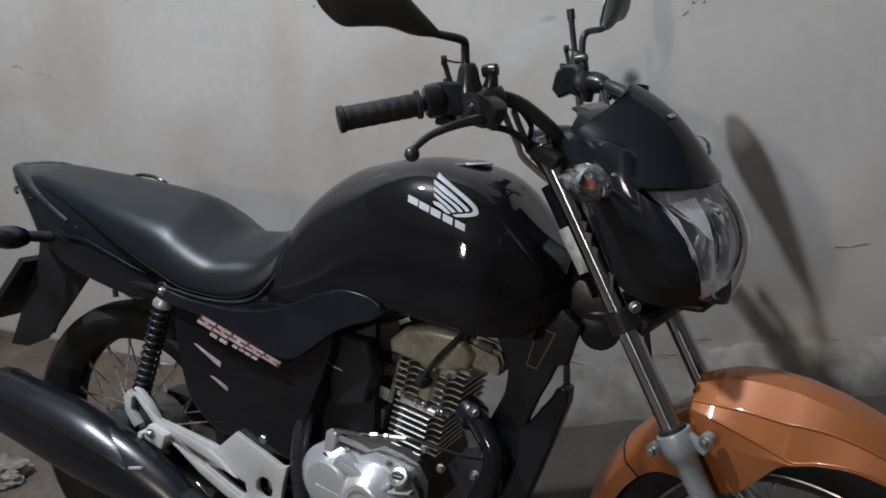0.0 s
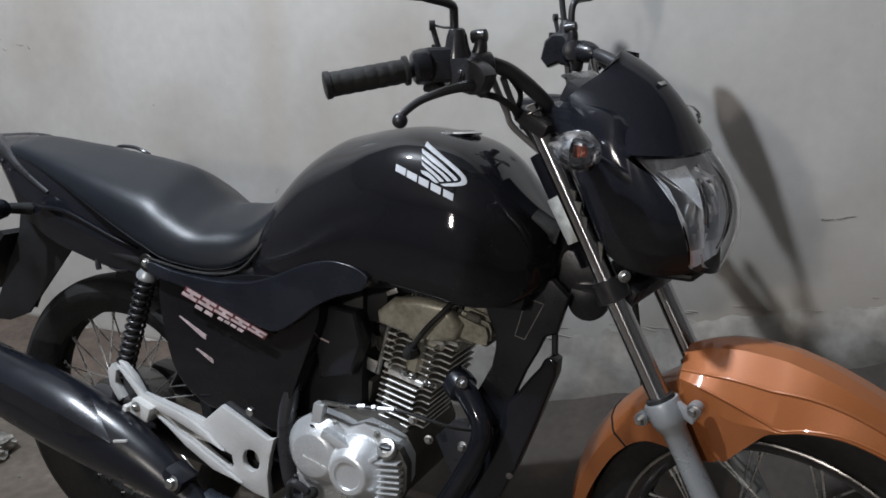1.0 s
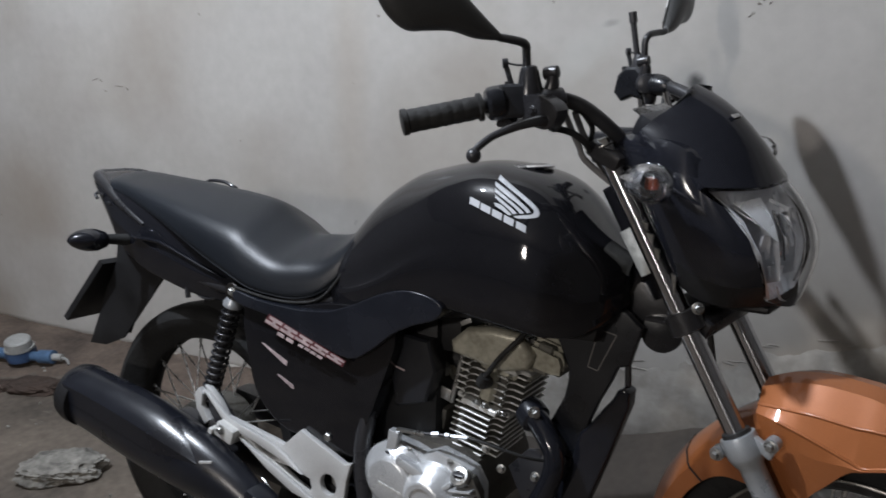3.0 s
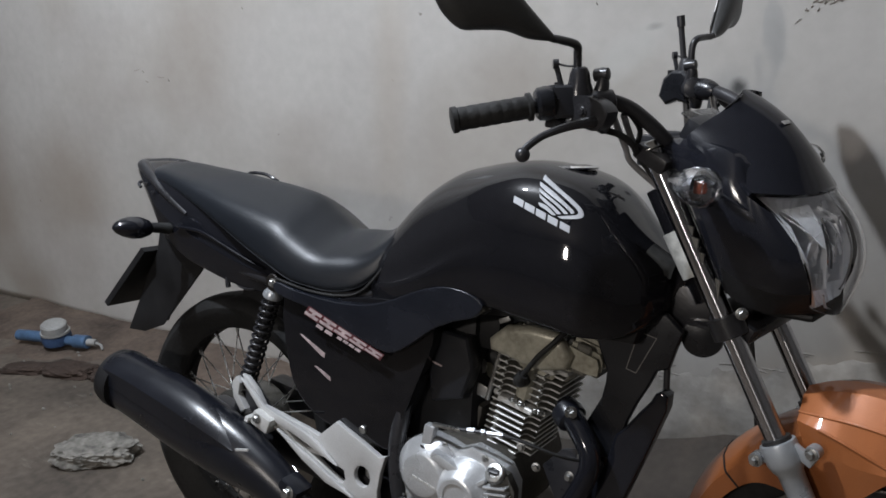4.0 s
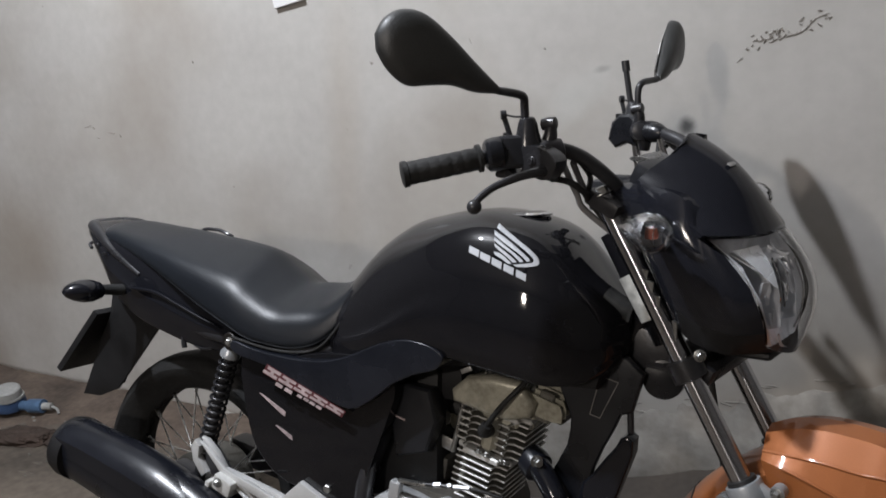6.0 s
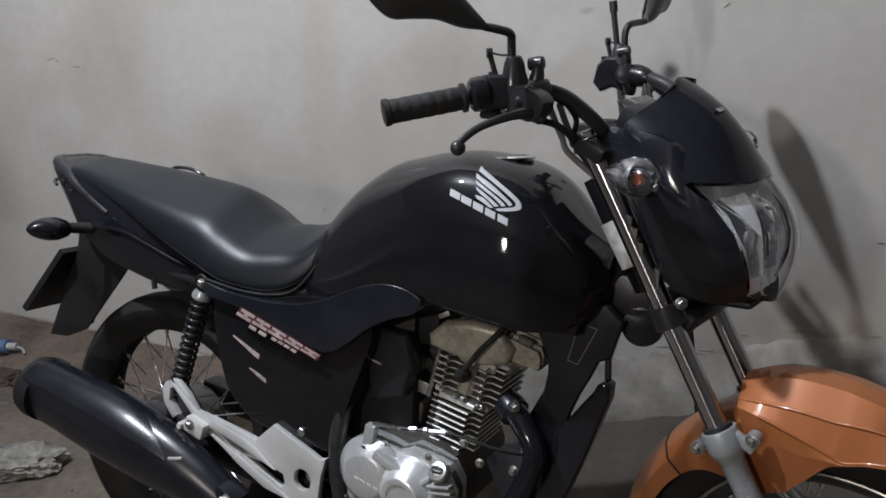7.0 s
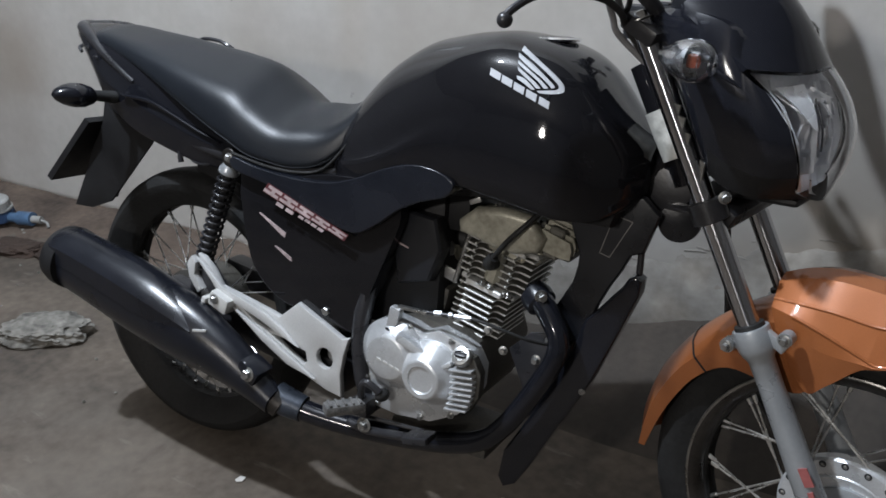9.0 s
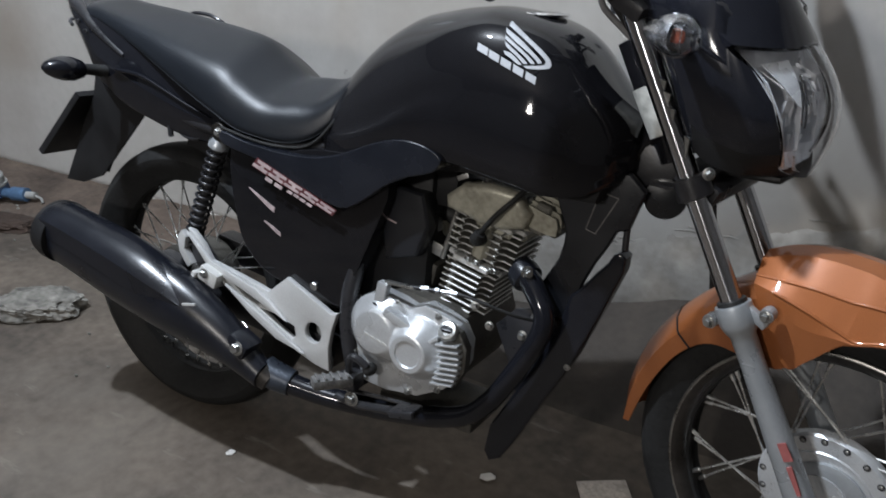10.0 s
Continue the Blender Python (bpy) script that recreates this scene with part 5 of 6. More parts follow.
def block(h0, h1, f0, f1, half, bev, cut=0.0, dark_flats=False):
    """A block on the leaning cylinder axis: heights, fore-and-aft span, half width."""
    m = Matrix((FORE, V(0, 1, 0), UP)).transposed().to_4x4()
    m.translation = BORE + UP * (h0 + h1) / 2 + FORE * (f0 + f1) / 2
    bm = bmesh.new()
    bmesh.ops.create_cube(bm, size=1.0, matrix=m @ Matrix.Diagonal((f1 - f0, 2 * half, h1 - h0, 1)))
    if cut:
        up = [e for e in bm.edges if abs((e.verts[0].co - e.verts[1].co).normalized().dot(UP)) > 0.9]
        bmesh.ops.bevel(bm, geom=up, offset=cut, segments=2 if cut < 0.015 else 5, affect="EDGES", clamp_overlap=True)
    if bev:
        bmesh.ops.bevel(bm, geom=[e for e in bm.edges if e.calc_face_angle(0) > 0.6], offset=bev, segments=1, affect="EDGES", clamp_overlap=True)
    bm.normal_update()
    # shade between fins is painted on the faces across the bore axis
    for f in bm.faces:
        f.material_index = 1 if dark_flats and abs(f.normal.dot(UP)) > 0.9 else 0
    return bm


engine = part("engine", prism([(0.505, 0.31), (0.495, 0.40), (0.53, 0.45), (0.60, 0.470), (0.70, 0.462), (0.722, 0.448), (0.735, 0.415), (0.732, 0.360), (0.712, 0.320), (0.64, 0.285), (0.56, 0.282)], -0.095, 0.105, bev=0.012, seg=2), CRANK, bike, "air-cooled single-cylinder engine, oil-stained silver castings")
cover = part("clutch_cover", prism([(0.509, 0.317), (0.511, 0.365), (0.516, 0.422), (0.535, 0.452), (0.566, 0.468), (0.605, 0.462), (0.632, 0.454), (0.661, 0.468), (0.700, 0.460), (0.730, 0.449), (0.748, 0.421), (0.748, 0.380), (0.735, 0.348), (0.710, 0.320), (0.659, 0.290), (0.590, 0.280), (0.537, 0.284)], -0.094, -0.130, bev=0.005, seg=2), ALU_PAINT, engine, "silver clutch cover")
part("gear_dome", lathe([(0.0665, 0.0), (0.066, 0.008), (0.0605, 0.014), (0.0405, 0.0335), (0.038, 0.0345), (0.002, 0.0345)], (0.577, -0.127, 0.402), (0, -1, 0), 48), ALU_PAINT, cover, "", None, 25)
part("clutch_dome", lathe([(0.060, 0.0), (0.059, 0.014), (0.053, 0.024), (0.036, 0.046), (0.033, 0.0475), (0.0255, 0.0475), (0.0235, 0.0445), (0.002, 0.0445)], (0.657, -0.126, 0.389), (0, -1, 0), 40), ALU_PAINT, cover, "", None, 22)
part("dome_rib", brick((0.628, -0.148, 0.436), (0.07, 0.024, 0.016), 0.004, (0, 20, 0)), ALU_PAINT, cover)
part("dome_rib", brick((0.694, -0.150, 0.420), (0.030, 0.020, 0.007), 0.002, (0, -38, 0)), ALU_PAINT, cover)
filler = part("filter_housing", prism([(0.708, 0.345), (0.704, 0.43), (0.716, 0.450), (0.742, 0.446), (0.758, 0.42), (0.758, 0.378), (0.742, 0.345)], -0.128, -0.148, bev=0.004, seg=2), CRANK, cover)
for k in range(8):
    z = 0.350 + 0.0105 * k
    part("cooling_rib", brick((0.731 - 0.0005 * (k - 4) ** 2, -0.152, z), (0.043, 0.026, 0.0034), 0.0010, (0, -10, 0)), ALU_PAINT, filler)
part("filler_cap", lathe([(0.017, 0), (0.018, 0.010), (0.0155, 0.015), (0.009, 0.016), (0.008, 0.013), (0.001, 0.013)], (0.722, -0.146, 0.441), (0, -0.8, 0.6), 28), ZINC, filler)
part("cap_slot", brick((0.722, -0.1575, 0.4505), (0.021, 0.008, 0.007), 0.001, (30, 0, 0)), STEEL, filler)
for x, z in ((0.522, 0.340), (0.548, 0.294), (0.640, 0.294), (0.700, 0.318), (0.742, 0.366), (0.745, 0.415), (0.726, 0.446), (0.690, 0.456), (0.606, 0.458), (0.525, 0.425)):
    part("bolt", hexbolt((x, -0.130, z), (0, -1, 0), 0.0045, 0.006), ZINC, cover)
for k in range(5):
    part("name_bar", prism([(0.560 + 0.013 * k, 0.4 - 0.003 * k), (0.569 + 0.013 * k, 0.398 - 0.003 * k), (0.569 + 0.013 * k, 0.394 - 0.003 * k), (0.560 + 0.013 * k, 0.396 - 0.003 * k)], -0.1605, -0.1622), ALU, cover)

cylinder = part("cylinder", block(0.0, 0.10, -0.042, 0.018, 0.048, 0.002, 0.018), CRANK, engine, "finned cylinder barrel")
fin = None
for k in range(7):
    h = 0.016 + 0.0118 * k
    if fin is None:
        fin = part("cooling_fin", block(0.0, 0.0034, -0.064, 0.038, 0.077, 0.0008, 0.021, True), ALU, cylinder, "", None, 32, (SOOT_SHADE,))
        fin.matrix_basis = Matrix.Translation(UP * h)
    else:
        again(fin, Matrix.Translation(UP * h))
head = part("cylinder_head", block(0.104, 0.200, -0.048, 0.036, 0.052, 0.003, 0.012), CRANK, engine, "oil-stained cylinder head")
part("head_flange", block(0.0965, 0.107, -0.064, 0.043, 0.074, 0.002, 0.018), ALU, head)
fin = None
for k in range(6):
    h = 0.1125 + 0.0125 * k
    if fin is None:
        fin = part("cooling_fin", block(0.0, 0.0034, -0.068, -0.020, 0.082, 0.0008, 0.022, True), ALU, head, "", None, 32, (SOOT_SHADE,))
        fin2 = part("cooling_fin", block(0.0, 0.0034, 0.002, 0.058, 0.082, 0.0008, 0.026, True), ALU, head, "", None, 32, (SOOT_SHADE,))
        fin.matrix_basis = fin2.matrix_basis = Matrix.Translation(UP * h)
    else:
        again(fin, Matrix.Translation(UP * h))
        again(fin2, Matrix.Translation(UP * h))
part("plug_recess", block(0.110, 0.182, -0.024, 0.008, 0.060, 0.004, 0.006), DIRTY_ALU, head)
part("head_cover", prism([(0.654, 0.655), (0.684, 0.682), (0.733, 0.690), (0.783, 0.686), (0.812, 0.652), (0.804, 0.626), (0.760, 0.616), (0.722, 0.618), (0.700, 0.626), (0.657, 0.634)], -0.050, -0.080, bev=0.013, seg=3), DIRTY_ALU, head, "oil-stained cylinder head cover", None, 50)
part("head_top", block(0.168, 0.240, -0.050, 0.060, 0.060, 0.010, 0.02), DIRTY_ALU, head)
part("cover_step", block(0.182, 0.190, -0.060, 0.062, 0.072, 0.003, 0.018), ALU, head)
nose = part("exhaust_port", block(0.196, 0.250, 0.044, 0.108, 0.054, 0.016, 0.018), SOOT_SHADE, head)
for k in range(11):
    low = 0.030 * max(0.0, 1 - k / 5.0)
    rib = [BORE + UP * h + FORE * f for h, f in ((0.206, 0.098), (0.240 - low, 0.119 - 0.2 * low), (0.256 - low, 0.117 - 0.2 * low), (0.268 - low, 0.104), (0.272 - low, 0.052), (0.206, 0.048))]
    part("cooling_rib", prism([(p.x, p.z) for p in rib], -0.060 + 0.0112 * k, -0.0562 + 0.0112 * k, bev=0.0007, seg=1), DIRTY_ALU, nose)
for f, h in ((-0.035, 0.242), (0.045, 0.242)):
    part("bolt", hexbolt(BORE + UP * h + FORE * f + V(0, -0.045, 0), UP, 0.006, 0.007), ZINC, head)
for f, h in ((-0.016, 0.107), (0.000, 0.107), (0.036, 0.107)):
    part("bolt", hexbolt(BORE + UP * h + FORE * f + V(0, -0.070, 0), UP, 0.006, 0.006), ZINC, head)
plug = part("spark_plug_cap", tube([BORE + UP * 0.148 + FORE * -0.010 + V(0.0, -0.058, 0), BORE + UP * 0.156 + FORE * -0.008 + V(0, -0.084, 0), BORE + UP * 0.172 + FORE * -0.002 + V(0, -0.092, 0)], [0.011, 0.013, 0.009], 14), RUBBER, engine, "black spark plug cap")
part("plug_lead", tube([BORE + UP * 0.170 + FORE * -0.003 + V(0, -0.092, 0), V(0.757, -0.095, 0.642), V(0.784, -0.088, 0.674), V(0.802, -0.062, 0.70), V(0.81, -0.03, 0.72)], 0.0046, 10), RUBBER, plug)
throttle = part("throttle_body", lathe([(0.014, 0), (0.020, 0.004), (0.020, 0.03), (0.026, 0.034), (0.026, 0.075), (0.02, 0.08)], (0.672, -0.01, 0.590), (-1, 0, -0.1), 24), DIRTY_ALU, engine)
part("throttle_cam", lathe([(0.005, 0), (0.018, 0.001), (0.018, 0.006), (0.005, 0.007)], (0.62, -0.045, 0.59), (0, -1, 0), 20), ZINC, throttle)
for x, z, sx, sz, turn in ((0.636, 0.550, 0.026, 0.022, 15), (0.604, 0.528, 0.014, 0.012, -25), (0.608, 0.644, 0.013, 0.007, -40), (0.676, 0.689, 0.022, 0.009, -25), (0.714, 0.681, 0.026, 0.004, 12), (0.624, 0.600, 0.010, 0.016, 10)):
    part("throttle_bracket", brick((x, -0.062, z), (sx, 0.004, sz), 0.001, (0, turn, 0)), ZINC, throttle)
part("idle_housing", brick((0.600, -0.035, 0.500), (0.075, 0.05, 0.05), 0.012, (0, 10, 0)), CRANK, throttle)
part("intake_hose", tube([V(0.60, -0.01, 0.60), V(0.63, -0.015, 0.605), V(0.66, -0.01, 0.60)], 0.022, 16), RUBBER, throttle)
part("chain_case", block(0.03, 0.22, -0.078, -0.066, 0.02, 0.003, 0.004), DIRTY_ALU, engine)
part("stud", rod(BORE + UP * 0.08 + FORE * -0.072 + V(0, -0.055, 0), BORE + UP * 0.225 + FORE * -0.070 + V(0, -0.055, 0), 0.005, sides=10), ZINC, engine)
arm = part("clutch_arm", brick((0.577, -0.137, 0.471), (0.021, 0.018, 0.044), 0.004, (0, 9, 0)), ALU_PAINT, engine, "clutch release arm with cable")
part("arm_seat", lathe([(0.013, 0), (0.0155, 0.002), (0.0155, 0.006), (0.012, 0.008)], (0.574, -0.137, 0.446), (0.15, 0, 1), 20), STEEL, arm)
part("arm_lever", brick((0.612, -0.137, 0.496), (0.058, 0.010, 0.006), 0.002, (0, -3, 0)), ZINC, arm)
part("cable_end", tube([V(0.636, -0.137, 0.498), V(0.665, -0.136, 0.502), V(0.70, -0.134, 0.506)], [0.003, 0.003, 0.003], 10), STEEL, arm)
for xa, xb, za, zb, r in ((0.655, 0.668, 0.5005, 0.5025, 0.0052), (0.682, 0.688, 0.5040, 0.5046, 0.0055), (0.694, 0.724, 0.5052, 0.5085, 0.0042)):
    part("adjuster", rod(V(xa, -0.136, za), V(xb, -0.134, zb), r, sides=6), FORK, arm)
part("clutch_cable", tube([V(0.722, -0.133, 0.508), V(0.75, -0.130, 0.506), V(0.785, -0.118, 0.496), V(0.82, -0.095, 0.482), V(0.85, -0.06, 0.47)], 0.0030, 10), RUBBER, arm)
for x, y, z in ((0.772, -0.098, 0.452), (0.742, -0.1, 0.482)):
    part("bolt", hexbolt((x, y, z), (0.2, -1, 0.1), 0.0055, 0.007), ZINC, engine)
part("mount_plate", prism([(0.762, 0.436), (0.796, 0.474), (0.822, 0.481), (0.87, 0.470), (0.885, 0.42), (0.85, 0.36), (0.80, 0.36)], -0.040, -0.050, bev=0.002), STEEL, engine)
for x, z in ((0.835, 0.470), (0.815, 0.430)):
    part("bolt", hexbolt((x, -0.050, z), (0, -1, 0), 0.0062, 0.010), ZINC, engine)

# exhaust: header, collector, muffler
pipe = part("exhaust_pipe", tube([V(0.795, -0.045, 0.556), V(0.820, -0.066, 0.542), V(0.843, -0.077, 0.521), V(0.862, -0.085, 0.493), V(0.861, -0.090, 0.457), V(0.842, -0.094, 0.411), V(0.818, -0.096, 0.363), V(0.788, -0.096, 0.312), V(0.748, -0.097, 0.270), V(0.686, -0.098, 0.243), V(0.615, -0.105, 0.229), V(0.545, -0.118, 0.224), V(0.478, -0.136, 0.226), V(0.415, -0.150, 0.232), V(0.368, -0.160, 0.240), V(0.33, -0.170, 0.252)], [0.019, 0.020, 0.019, 0.018, 0.018, 0.018, 0.018, 0.018, 0.019, 0.020, 0.020, 0.020, 0.020, 0.021, 0.023, 0.026], 16), PIPE, bike, "black exhaust pipe")
part("pipe_joint", tube([V(0.338, -0.166, 0.250), V(0.366, -0.161, 0.243), V(0.395, -0.155, 0.237)], [0.0305, 0.0285, 0.0255], 20), JOINT, pipe, "heat-dulled grey pipe joint")
part("port_collar", lathe([(0.012, -0.016), (0.026, -0.012), (0.028, 0.0), (0.027, 0.014), (0.021, 0.020)], (0.806, -0.055, 0.544), (0.80, -0.45, -0.40), 28), EXHAUST, pipe)
for dz, dy in ((0.016, -0.012), (-0.018, 0.006)):
    part("collar_nut", hexbolt((0.820, -0.068 + dy, 0.542 + dz), (0.7, -0.7, 0), 0.0075, 0.012), ZINC, pipe)
part("pipe_clamp", lathe([(0.024, -0.012), (0.029, -0.010), (0.029, 0.010), (0.024, 0.012)], (0.345, -0.171, 0.245), (0.82, 0.25, -0.5), 28), RIM, pipe, "silver pipe clamp")
MUFFLER = [(-0.262, 0.422, 0.030, 0.040), (-0.252, 0.420, 0.046, 0.058), (-0.225, 0.414, 0.052, 0.066), (-0.15, 0.402, 0.054, 0.070), (-0.04, 0.380, 0.056, 0.074), (0.06, 0.358, 0.055, 0.072), (0.14, 0.338, 0.051, 0.065), (0.21, 0.316, 0.044, 0.053), (0.27, 0.290, 0.036, 0.041), (0.32, 0.262, 0.028, 0.030), (0.345, 0.248, 0.025, 0.026)]
rings = []
for x, z, ry, rz in MUFFLER:
    y = -0.190 + 0.04 * max(0, x - 0.15)
    ring = []
    for k in range(16):
        a = 2 * math.pi * k / 16
        bulge = 1.0
        ring.append(V(x + 0.30 * rz * math.sin(a) * bulge, y + ry * math.cos(a) * bulge, z + rz * math.sin(a) * bulge))
    rings.append(ring)
muffler = part("muffler", smooth_skin(rings, 2, 3), EXHAUST, pipe, "matte black muffler", None, 38)
part("outlet", lathe([(0.020, -0.01), (0.020, 0.012), (0.016, 0.012), (0.016, -0.01)], (-0.262, -0.19, 0.42), (-0.95, 0, 0.2), 24), STEEL, muffler)
# angular shield with a sharp crease, running out in a point
shield = []
for x, z, ry, rz, f in ((-0.236, 0.416, 0.050, 0.063, 0.6), (-0.225, 0.414, 0.052, 0.066, 1.0), (-0.15, 0.402, 0.054, 0.070, 1.0), (-0.04, 0.380, 0.056, 0.074, 1.0), (0.04, 0.362, 0.055, 0.073, 1.0), (0.085, 0.351, 0.053, 0.070, 0.72), (0.125, 0.342, 0.052, 0.0665, 0.40), (0.165, 0.331, 0.049, 0.062, 0.05)):
    row = []
    for a, out in ((150 - 58 * f, 0.0025 * f), (150 - 46 * f, 0.0055 * f), (150 - 34 * f, 0.0080 * f), (150 - 22 * f, 0.0100 * f), (150 - 10 * f, 0.0118 * f + 0.0005), (150, 0.0128 * f + 0.001), (150 + 26 * f, 0.002 * f), (150 + 26 * f, -0.004), (150 - 58 * f, -0.004)):
        a = radians(a)
        row.append(V(x + 0.3 * rz * math.sin(a), -0.190 + (ry + out) * math.cos(a), z + (rz + out) * math.sin(a)))
    shield.append(row)
cols = [spline([r[i] for r in shield], 3) for i in range(9)]
part("heat_shield", skin(bmesh.new(), [[c[k] for c in cols] for k in range(len(cols[0]))]), EXHAUST, muffler, "black angular heat shield", None, 18)
part("end_cap", lathe([(0.030, 0.030), (0.046, 0.026), (0.0635, 0.012), (0.0675, -0.006), (0.0665, -0.028)], (-0.232, -0.190, 0.4155), (-0.955, 0, 0.16), 36), MATTE, muffler, "matte black end cap")
# pale bar added on the shield to draw a slanted glint
part("shield_glint", brick((0.205, -0.236, 0.375), (0.036, 0.005, 0.005), 0.0015, (0, -14, 0)), BRACKET, muffler)
part("muffler_bolt", hexbolt((0.305, -0.212, 0.305), (0, -1, 0.15), 0.010, 0.010), ZINC, muffler)
part("muffler_bracket", brick((0.300, -0.188, 0.305), (0.05, 0.05, 0.034), 0.008, (0, 25, 0)), EXHAUST, muffler)

# ---- footrest bracket, pegs, pedal
BR = [(0.108, 0.486), (0.122, 0.484), (0.150, 0.462), (0.172, 0.432), (0.225, 0.424), (0.298, 0.412), (0.322, 0.406), (0.366, 0.446), (0.430, 0.420), (0.472, 0.402), (0.486, 0.406), (0.476, 0.370), (0.470, 0.330), (0.474, 0.284), (0.440, 0.288), (0.400, 0.300), (0.350, 0.316), (0.290, 0.346), (0.238, 0.378), (0.200, 0.402), (0.165, 0.412), (0.140, 0.440)]
bracket = part("footrest_bracket", prism(BR, -0.132, -0.146, [[(0.222, 0.406), (0.285, 0.393), (0.315, 0.380), (0.290, 0.372), (0.262, 0.380)], [(0.302, 0.366), (0.345, 0.364), (0.388, 0.352), (0.392, 0.334), (0.384, 0.326), (0.350, 0.340)], [(0.433 + 0.019 * math.cos(2 * math.pi * k / 14), 0.352 + 0.021 * math.sin(2 * math.pi * k / 14)) for k in range(14)]], bev=0.004, seg=2), BRACKET, bike, "silver cast footrest bracket", None, 30)
part("upper_strut", prism([(0.112, 0.482), (0.128, 0.476), (0.180, 0.436), (0.298, 0.408), (0.335, 0.390), (0.376, 0.360), (0.330, 0.376), (0.260, 0.398), (0.178, 0.418)], -0.1465, -0.156, bev=0.004), BRACKET, bracket)
part("lower_strut", prism([(0.205, 0.402), (0.225, 0.394), (0.300, 0.362), (0.370, 0.330), (0.418, 0.306), (0.350, 0.318), (0.285, 0.350)], -0.1465, -0.155, bev=0.004), BRACKET, bracket)
part("rear_lug", prism([(0.092, 0.478), (0.104, 0.466), (0.100, 0.440), (0.120, 0.412), (0.108, 0.402), (0.085, 0.432), (0.080, 0.462)], -0.132, -0.148, bev=0.003), BRACKET, bracket)
part("peg_arm", prism([(0.105, 0.474), (0.130, 0.466), (0.165, 0.428), (0.190, 0.408), (0.170, 0.385), (0.135, 0.392), (0.105, 0.425)], -0.118, -0.133, bev=0.003), STEEL, bracket)
peg = part("passenger_peg", brick((0.188, -0.158, 0.408), (0.048, 0.030, 0.032), 0.005, (0, 18, 0)), ALU, bracket, "folded passenger footpeg")
part("peg_plate", brick((0.152, -0.163, 0.398), (0.010, 0.03, 0.032), 0.002, (0, 18, 0)), ALU, peg)
part("bolt", hexbolt((0.182, -0.174, 0.415), (0, -1, 0), 0.007, 0.006), ZINC, peg)
part("bolt", hexbolt((0.437, -0.120, 0.352), (0, -1, 0), 0.010, 0.006), ZINC, bracket)
rider = part("rider_peg", brick((0.515, -0.190, 0.297), (0.030, 0.075, 0.020), 0.006, (0, 0, -38)), PEG, bike, "worn grey rubber rider footpeg")
for k in range(5):
    part("peg_rib", brick((0.515 + 0.0085 * (k - 2), -0.190 + 0.011 * (k - 2), 0.308), (0.026, 0.005, 0.004), 0.001, (0, 0, -38)), PEG, rider)
part("peg_hinge", brick((0.530, -0.150, 0.290), (0.035, 0.035, 0.035), 0.006), STEEL, rider)
pedal = part("brake_pedal", tube([V(0.50, -0.150, 0.245), V(0.545, -0.158, 0.247), V(0.60, -0.168, 0.262), V(0.655, -0.175, 0.278)], 0.008, 12), STEEL, bike, "black brake pedal")
part("pedal_pad", brick((0.668, -0.180, 0.286), (0.05, 0.04, 0.012), 0.003, (0, -15, 0)), STEEL, pedal)
part("pedal_spring", rod(V(0.53, -0.14, 0.262), V(0.65, -0.13, 0.268), 0.004, sides=8), STEEL, pedal)
part("pedal_pivot", hexbolt((0.545, -0.168, 0.262), (0, -1, 0), 0.010, 0.010), ZINC, pedal)
kick = part("kick_starter", ball((0.572, -0.155, 0.326), (0.012, 0.016, 0.012)), RUBBER, bike, "black kick starter boss")
part("kick_arm", tube([V(0.572, -0.165, 0.335), V(0.548, -0.172, 0.350), V(0.535, -0.168, 0.335), V(0.530, -0.160, 0.31)], 0.007, 10), STEEL, kick)
part("sump_guard", brick((0.66, -0.03, 0.245), (0.20, 0.14, 0.025), 0.008), CRANK, engine)
part("side_stand", tube([V(0.46, 0.10, 0.24), V(0.44, 0.16, 0.15), V(0.425, 0.235, 0.012)], 0.011, 12), STEEL, bike, "black side stand, down")
part("stand_foot", brick((0.42, 0.245, 0.005), (0.05, 0.04, 0.008), 0.002, (9, 0, 0)), STEEL, bike)


def shock(side):
    top, low = V(0.184, side * 0.124, 0.692), V(0.058, side * 0.118, 0.350)
    way = (low - top).normalized()
    body = part("rear_shock", rod(top + way * 0.03, low, 0.011, sides=16), STEEL, bike, "rear shock absorber with black coil spring")
    part("top_eye", lathe([(0.008, -0.013), (0.017, -0.013), (0.019, -0.010), (0.019, 0.010), (0.017, 0.013), (0.008, 0.013)], top, (0, 1, 0), 24), RIM, body, "dull grey top eye")
    part("eye_bolt", hexbolt(top + V(0, side * 0.012, 0), (0, side, 0), 0.0065, 0.006), ZINC, body)
    part("spring_cap", lathe([(0.009, 0), (0.014, 0.001), (0.0205, 0.012), (0.0205, 0.018), (0.010, 0.02)], top + way * 0.016, way, 24), FORK, body)
    u = way.orthogonal().normalized()
    w = way.cross(u)
    n, turns, h0, h1 = 230, 15.5, 0.036, 0.285
    part("coil_spring", tube([top + way * (h0 + (h1 - h0) * k / n) + 0.0170 * (math.cos(2 * math.pi * turns * k / n) * u + math.sin(2 * math.pi * turns * k / n) * w) for k in range(n + 1)], 0.0033, 8, 1, None, False), STEEL, body, "black coil spring", None, 60)
    part("damper_tube", rod(top + way * 0.20, low + way * 0.0, 0.0125, sides=20), STEEL, body)
    part("low_eye", lathe([(0.008, -0.012), (0.019, -0.012), (0.019, 0.012), (0.008, 0.012)], low, (0, 1, 0), 20), STEEL, body)


shock(-1)
shock(1)

